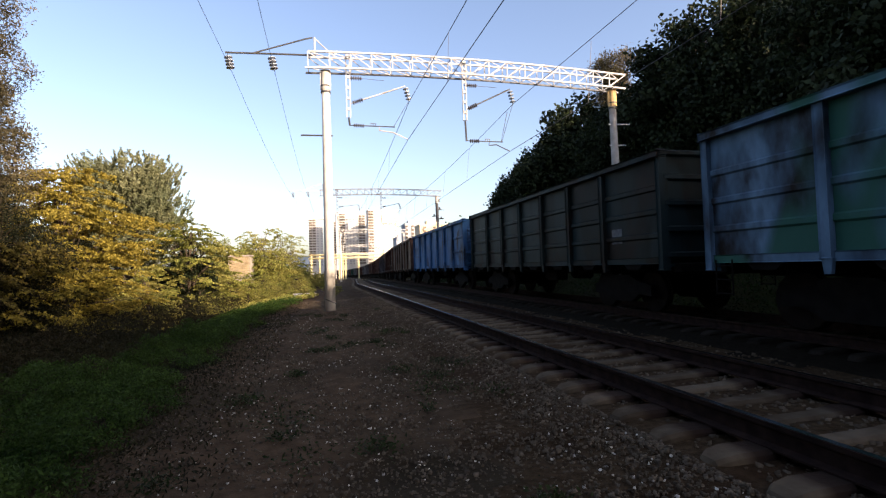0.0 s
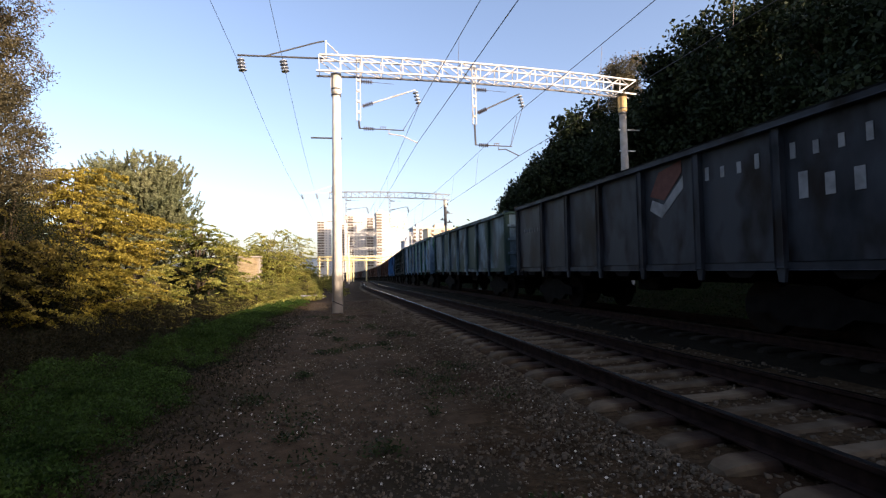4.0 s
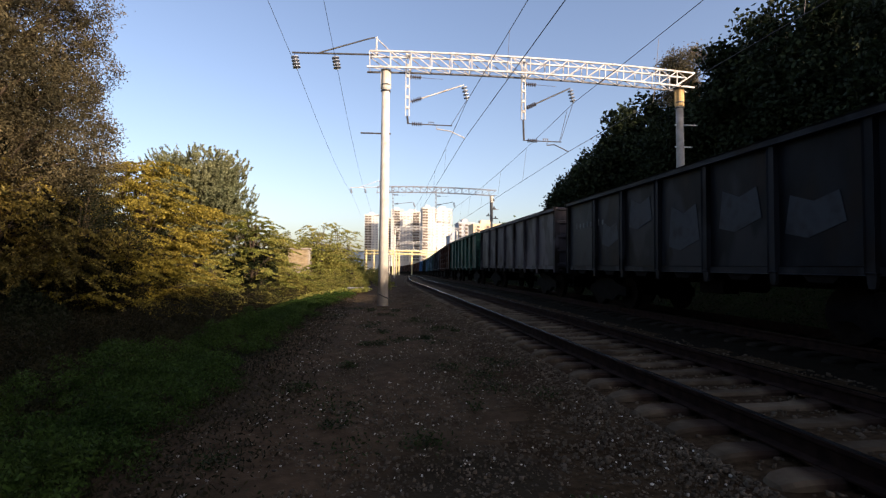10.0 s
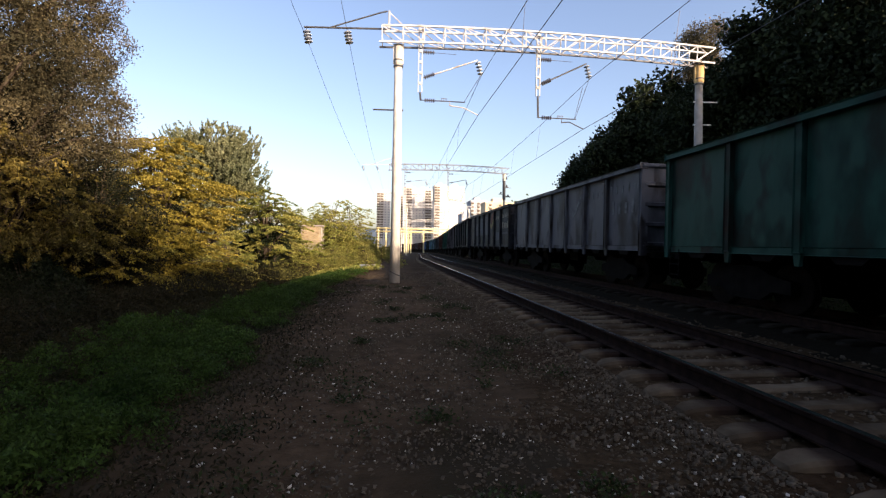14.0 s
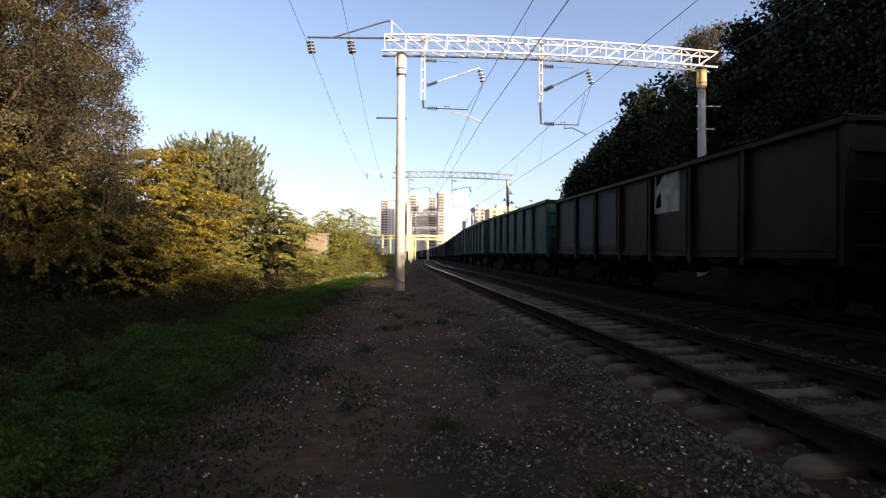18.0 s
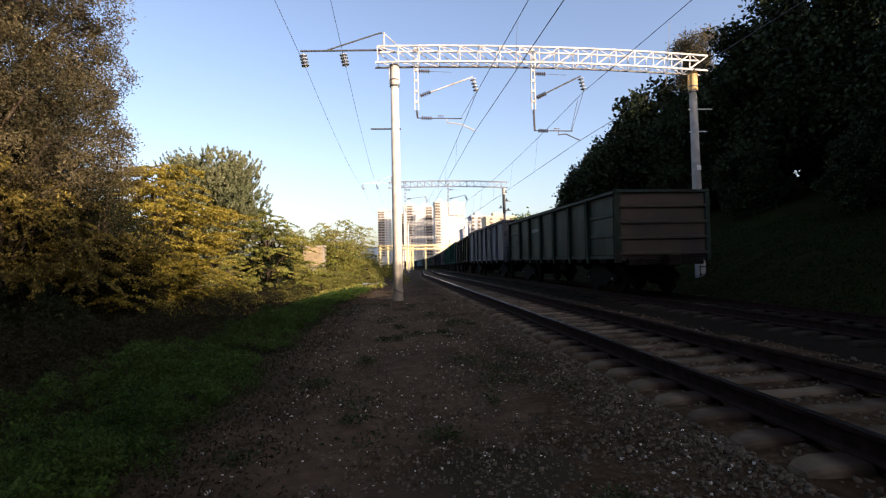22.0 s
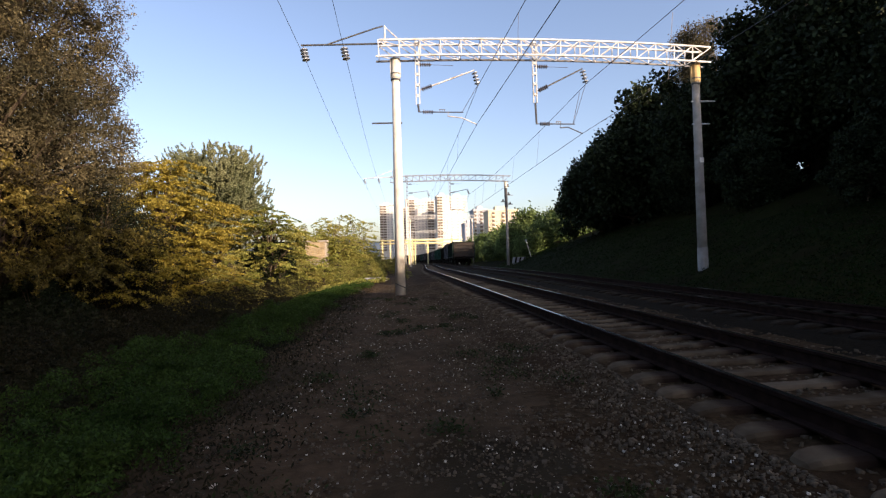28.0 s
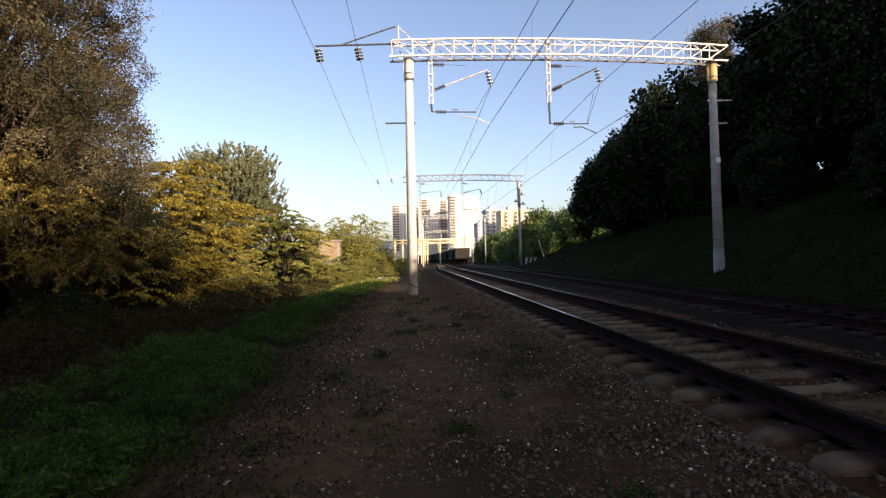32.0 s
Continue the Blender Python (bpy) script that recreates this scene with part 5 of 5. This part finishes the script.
def trackside_bits():
    # striped concrete block and leaning post by the second portal
    t = thing("striped_barrier", "concrete block with black and white stripes", "barrier", "", (13.95, 52, ground_z(13.95, 52)), -8)
    bm = bmesh.new()
    for v in box(bm, -0.75, 0.75, -0.2, 0.2, -0.2, 0.55, None, 0.03):
        v.co.x *= 0.9 if v.co.z > 0.3 else 1.0
    part("block", bm, M["mark_white"], t)
    for x in (-0.55, -0.1, 0.35):
        bm = bmesh.new()
        for v in box(bm, x, x + 0.2, -0.215, -0.20, -0.05, 0.53):
            v.co.x += 0.14 * (v.co.z > 0.2)
        part("stripe", bm, M["underframe"], t)
    t = thing("leaning_post", "thin pale post leaning beside the track", "post", "", (15.1, 52, ground_z(15.1, 52)))
    bm = bmesh.new()
    tube(bm, [(0.25, 0, -0.2), (-0.35, 0, 1.9)], 0.04, 8)
    part("shaft", bm, M["concrete"], t)
    bm = bmesh.new()
    box(bm, -0.45, -0.25, -0.03, 0.03, 1.75, 2.0)
    part("cap", bm, M["mark_white"], t)
    t = thing("plastic_bottle", "small white plastic bottle lying by the track", "bottle", "", (10.9, 15.0, ground_z(10.9, 15.0) + 0.04), 30)
    bm = bmesh.new()
    lathe(bm, [(0.02, -0.12), (0.038, -0.11), (0.038, 0.05), (0.018, 0.09), (0.018, 0.12)], 10, pose(0, 0, 0, 90))
    part("body", bm, M["cladding"], t)
    # single masts on the slope's foot
    for x, y, h in ((16.9, 118, 7.0), (18.0, 90, 3.0)):
        z = ground_z(x, y)
        t = thing("line_mast", "concrete line mast with a short arm", "mast", "line masts", (x, y, z))
        bm = bmesh.new()
        lathe(bm, [(0.2, -0.5), (0.13, h)], 12)
        part("shaft", bm, M["concrete"], t, smooth=True)
        bm = bmesh.new()
        tube(bm, [(-0.6, 0, h - 0.15), (0.5, 0, h - 0.1)], 0.04)
        part("arm", bm, M["dark_steel"], t)
    # a low concrete slab in the grass beyond the near portal
    t = thing("concrete_slab", "low pale concrete slab in the grass", "slab", "", (-0.8, 31, ground_z(-0.8, 31)))
    bm = bmesh.new()
    box(bm, -0.75, 0.65, -0.4, 0.4, -0.2, 0.22, None, 0.03)
    part("slab", bm, M["concrete"], t)


trackside_bits()


# ---- marks on the wagons: wordmarks and numbers as plain bars, emblems as plain shapes ----
def mark(w, shapes, material, name="marking"):
    """Flat plates a few millimetres proud of the wall that faces the near track. Shapes: corner lists (along the wagon, height)."""
    bm = bmesh.new()
    x = -(WIDE / 2 - 0.075)
    for pts in shapes:
        fs = [bm.verts.new((x, p[0], p[1])) for p in pts]
        bk = [bm.verts.new((x + 0.01, p[0], p[1])) for p in pts]
        bm.faces.new(fs)
        for k in range(len(pts)):
            bm.faces.new((fs[k], fs[(k + 1) % len(pts)], bk[(k + 1) % len(pts)], bk[k]))
    bmesh.ops.recalc_face_normals(bm, faces=bm.faces)
    return part(name, bm, material, w)


def bar(y, z, w, h):
    return [(y, z), (y - w, z), (y - w, z + h), (y, z + h)]


def wordmark(w, y, z, n, size, material, gap=1.35):
    """A row of plain bars, running towards the wagon's rear; none lies under a post."""
    for i in range(n):
        a = y - i * size * gap
        if min(abs(a - size * 0.21 - p) for p in (-4.30, -2.60, -0.87, 0.87, 2.60, 4.30)) < 0.08 + size * 0.25:
            continue
        mark(w, [bar(a, z, size * 0.34, size * (0.75 if i % 3 else 0.95))], material, "letter_bar")


def emblem(w, y, z, s, lower, upper):
    """A wide tick, its long stroke rising towards the rear, and a slanted block above it."""
    mark(w, [[(y, z + 0.22 * s), (y - 0.42 * s, z), (y - 1.15 * s, z + 0.58 * s), (y - 1.15 * s, z + 0.86 * s), (y - 0.50 * s, z + 0.30 * s), (y - 0.10 * s, z + 0.46 * s)]], lower, "emblem")
    if upper:
        mark(w, [[(y - 0.02 * s, z + 0.56 * s), (y - 0.52 * s, z + 0.40 * s), (y - 1.12 * s, z + 0.94 * s), (y - 1.12 * s, z + 1.22 * s), (y - 0.35 * s, z + 1.08 * s)]], upper, "emblem")


def dress():
    first = len(TRAIN) - 15
    car = {k: WAGONS[first + k][0] for k in range(15)}
    white, yellow, red = M["mark_white"], M["mark_yellow"], M["mark_red"]
    faint, pale = M["mark_faint"], M["mark_patch"]
    mark(car[0], [bar(-4.6, 1.6, 0.4, 0.35)], faint)
    wordmark(car[3], 5.9, 2.45, 8, 0.16, faint)
    for k, low, high, ink in ((3, white, red, white), (8, yellow, red, M["mark_cream"]), (9, faint, None, faint)):
        w = car[k]
        emblem(w, -1.12, 2.22, 0.9, low, high)
        wordmark(w, -2.75, 2.78, 4, 0.26, ink, 1.4)
        wordmark(w, -4.48, 2.80, 5, 0.26, ink, 1.4)
        wordmark(w, -4.60, 2.18, 4, 0.42, ink, 0.95)
    wordmark(car[4], -4.5, 2.5, 2, 0.3, faint)
    wordmark(car[5], 5.9, 2.5, 8, 0.16, faint)
    wordmark(car[7], 5.8, 2.5, 8, 0.2, faint)
    for y, z, w, h in ((3.9, 1.9, 1.0, 0.6), (2.3, 2.3, 1.1, 0.7), (0.5, 1.7, 1.1, 0.9), (-1.2, 2.0, 1.1, 0.7), (-2.8, 1.8, 1.1, 0.6), (-4.6, 2.0, 1.2, 0.8)):
        mark(car[7], [[(y, z), (y - w * 0.4, z - 0.1), (y - w, z + 0.12), (y - w * 0.9, z + h), (y - w * 0.5, z + h * 0.8), (y - w * 0.1, z + h * 1.05)]], M["mark_scrawl"], "scrawl")
    for y, z, w, h in ((2.45, 1.9, 1.4, 1.2), (0.7, 1.9, 1.4, 1.25), (-2.75, 1.5, 1.4, 0.5), (-4.5, 1.85, 1.35, 0.1), (4.1, 1.9, 1.3, 0.9)):
        mark(car[8], [bar(y, z, w, h)], pale, "repainted_patch")
    mark(car[12], [bar(-1.0, 2.2, 1.1, 1.05)], M["mark_cream"], "pasted_sheet")
    for y, z in ((4.2, 1.4), (2.5, 1.4), (5.9, 1.4)):
        mark(car[12], [bar(y, z, 1.3, 1.9)], M["mark_bluegrey"], "repainted_panel")
    mark(car[12], [[(-1.05, 2.35), (-1.32, 2.35), (-1.30, 2.75), (-1.12, 2.62)], [(-1.05, 2.85), (-1.2, 2.95), (-1.42, 3.2), (-1.1, 3.2)]], M["underframe"], "torn_gap")
    for b in (o for o in car[14].children if o.name.startswith("bogie")):
        for y in (-0.925, 0.925):
            bm = bmesh.new()
            lathe(bm, [(0.03, 0.0), (0.034, 0.01), (0.034, 0.03), (0.02, 0.04)], 8, Matrix.Translation((-1.09, y, 0.475)) @ pose(0, 0, 0, 0, -90, 0))
            part("axle_cap", bm, M["mark_faint"], b, "white-painted axle cap")
    wordmark(car[14], 2.3, 2.38, 8, 0.19, white, 0.95)
    wordmark(car[14], 1.5, 2.2, 2, 0.12, faint)


M["mark_faint"] = mat("faded_marking", (0.1152, 0.1224, 0.1296), (0.1872, 0.1944, 0.2016), 6.0, 0.8, c3=(0.0576, 0.0576, 0.0576), scale3=4.0)
M["mark_patch"] = mat("repainted_patch", (0.0546, 0.0588, 0.0714), (0.0756, 0.0798, 0.0924), 2.0, 0.75, c3=(0.0420, 0.0420, 0.0504), scale3=2.0)
M["mark_scrawl"] = mat("scrawled_paint", (0.0216, 0.0270, 0.0342), (0.0432, 0.0504, 0.0612), 2.5, 0.75, c3=(0.0144, 0.0162, 0.0180), scale3=2.5)
M["mark_cream"] = mat("cream_marking", (0.2776, 0.2499, 0.2037), (0.3703, 0.3426, 0.2870), 6.0, 0.8, c3=(0.1851, 0.1666, 0.1389), scale3=3.0)
M["mark_bluegrey"] = mat("blue_grey_panel", (0.0169, 0.0231, 0.0277), (0.0246, 0.0308, 0.0354), 2.0, 0.75, c3=(0.0154, 0.0154, 0.0139), scale3=2.0)
dress()

# ---- stones ----
def stones(name, label, material, count, u0, u1, y0, y1, size, seed, lift=0.3, lean=1.0):
    """Broken stones strewn over a strip, six-cornered and uneven."""
    rng = np.random.default_rng(seed)
    y = y0 + (y1 - y0) * rng.uniform(0, 1, count) ** 1.7
    x = u1 - (u1 - u0) * rng.uniform(0, 1, count) ** lean
    s = size * rng.uniform(0.45, 1.35, count) ** 1.3
    z = np.array([ground_z(a, b) for a, b in zip(x, y)]) + s * lift * 0.4
    base = np.array([(i, j, k) for k in (-0.55, 0.55) for i, j in ((-0.8, -0.6), (0.8, -0.6), (0.8, 0.6), (-0.8, 0.6))], float)
    V = base[None] * rng.uniform(0.55, 1.1, (count, 1, 3)) + rng.normal(size=(count, 8, 3)) * 0.24
    a = rng.uniform(0, 6.28, count)
    c, q = np.cos(a), np.sin(a)
    V = np.stack([V[..., 0] * c[:, None] - V[..., 1] * q[:, None], V[..., 0] * q[:, None] + V[..., 1] * c[:, None], V[..., 2]], -1)
    V = V * s[:, None, None] * 0.5 + np.column_stack([x, y, z])[:, None]
    tri = np.array([(4, 5, 6), (4, 6, 7), (0, 1, 5), (0, 5, 4), (1, 2, 6), (1, 6, 5), (2, 3, 7), (2, 7, 6), (3, 0, 4), (3, 4, 7)])
    F = (tri[None] + np.arange(count)[:, None, None] * 8).reshape(-1)
    me = bpy.data.meshes.new(name)
    me.vertices.add(count * 8)
    me.vertices.foreach_set("co", V.astype(np.float32).reshape(-1))
    me.loops.add(len(F))
    me.loops.foreach_set("vertex_index", F.astype(np.int32))
    me.polygons.add(len(F) // 3)
    me.polygons.foreach_set("loop_start", np.arange(0, len(F), 3, dtype=np.int32))
    me.update(calc_edges=True)
    return tagged(link(name, me, material), label, "stones", kind="stuff")


def tufts(count):
    """Low plants that dot the gravel."""
    rng = np.random.default_rng(61)
    q = []
    for _ in range(count):
        x, y = rng.uniform(-1.3, 2.2), 2.0 + 16 * rng.uniform() ** 1.4
        n, r = rng.integers(60, 240), rng.uniform(0.06, 0.22)
        c = np.column_stack([rng.normal(x, r, n), rng.normal(y, r, n), ground_z(x, y) + rng.uniform(0, 0.09, n)])
        q.append(leaf_quads(rng, c, 0.018, 0.3, 2.4))
    return tagged(quads("gravel_weeds", np.concatenate(q), M["tuft"]), "small weeds growing through the gravel", "weeds", kind="stuff")


tufts(46)
stones("path_stones", "small stones trodden into the dark soil", M["stone"], 22000, -2.0, 2.4, 1.2, 22, 0.019, 51, 0.4)
stones("ballast_stones", "coarse dark ballast beside the sleepers", M["stone"], 24000, -0.8, 2.6, 1.2, 26, 0.030, 52, 0.6, 2.0)
stones("pale_stones", "scattered pale stone chips", M["pale_stone"], 2300, -1.7, 2.6, 1.2, 18, 0.020, 53, 0.6)
stones("track_ballast", "dark ballast between the rails", M["stone"], 7000, 2.75, 6.4, 2.0, 30, 0.045, 54, 0.1)


def motions():
    """The train rolls away along the far track."""
    n = len(WAGONS)
    for i, (w, _) in enumerate(WAGONS):
        ahead = PITCH * (n - 1 - i) + PITCH / 2
        walk(w, [(float(t), wagon_pose(run(t) + ahead)) for t in range(0, 33)])
    # the wheels roll: one turn is 2.98 m; all wheelsets at the same place on a bogie share their keys
    keyed = {}
    for w, _ in WAGONS:
        for b in (o for o in w.children if o.name.startswith("bogie")):
            for ws in (c for c in b.children if c.name.startswith("wheelset")):
                spot = round(ws.location.y, 3)
                if spot not in keyed:
                    y0 = ws.location.y
                    walk(ws, [(k / 15, pose(0, y0, 0.475, -math.degrees((run(k / 15) - run(0)) / 0.475))) for k in range(0, 481)])
                    keyed[spot] = ws.animation_data
                else:
                    ws.rotation_mode = "QUATERNION"
                    ws.animation_data_create()
                    ws.animation_data.action = keyed[spot].action
                    ws.animation_data.action_slot = keyed[spot].action_slot


build_track(NEAR, "near railway track of concrete sleepers and rusty rails", 240)
build_track(FAR, "far railway track with darker sleepers under the train", 240, M["dark_sleeper"])
motions()
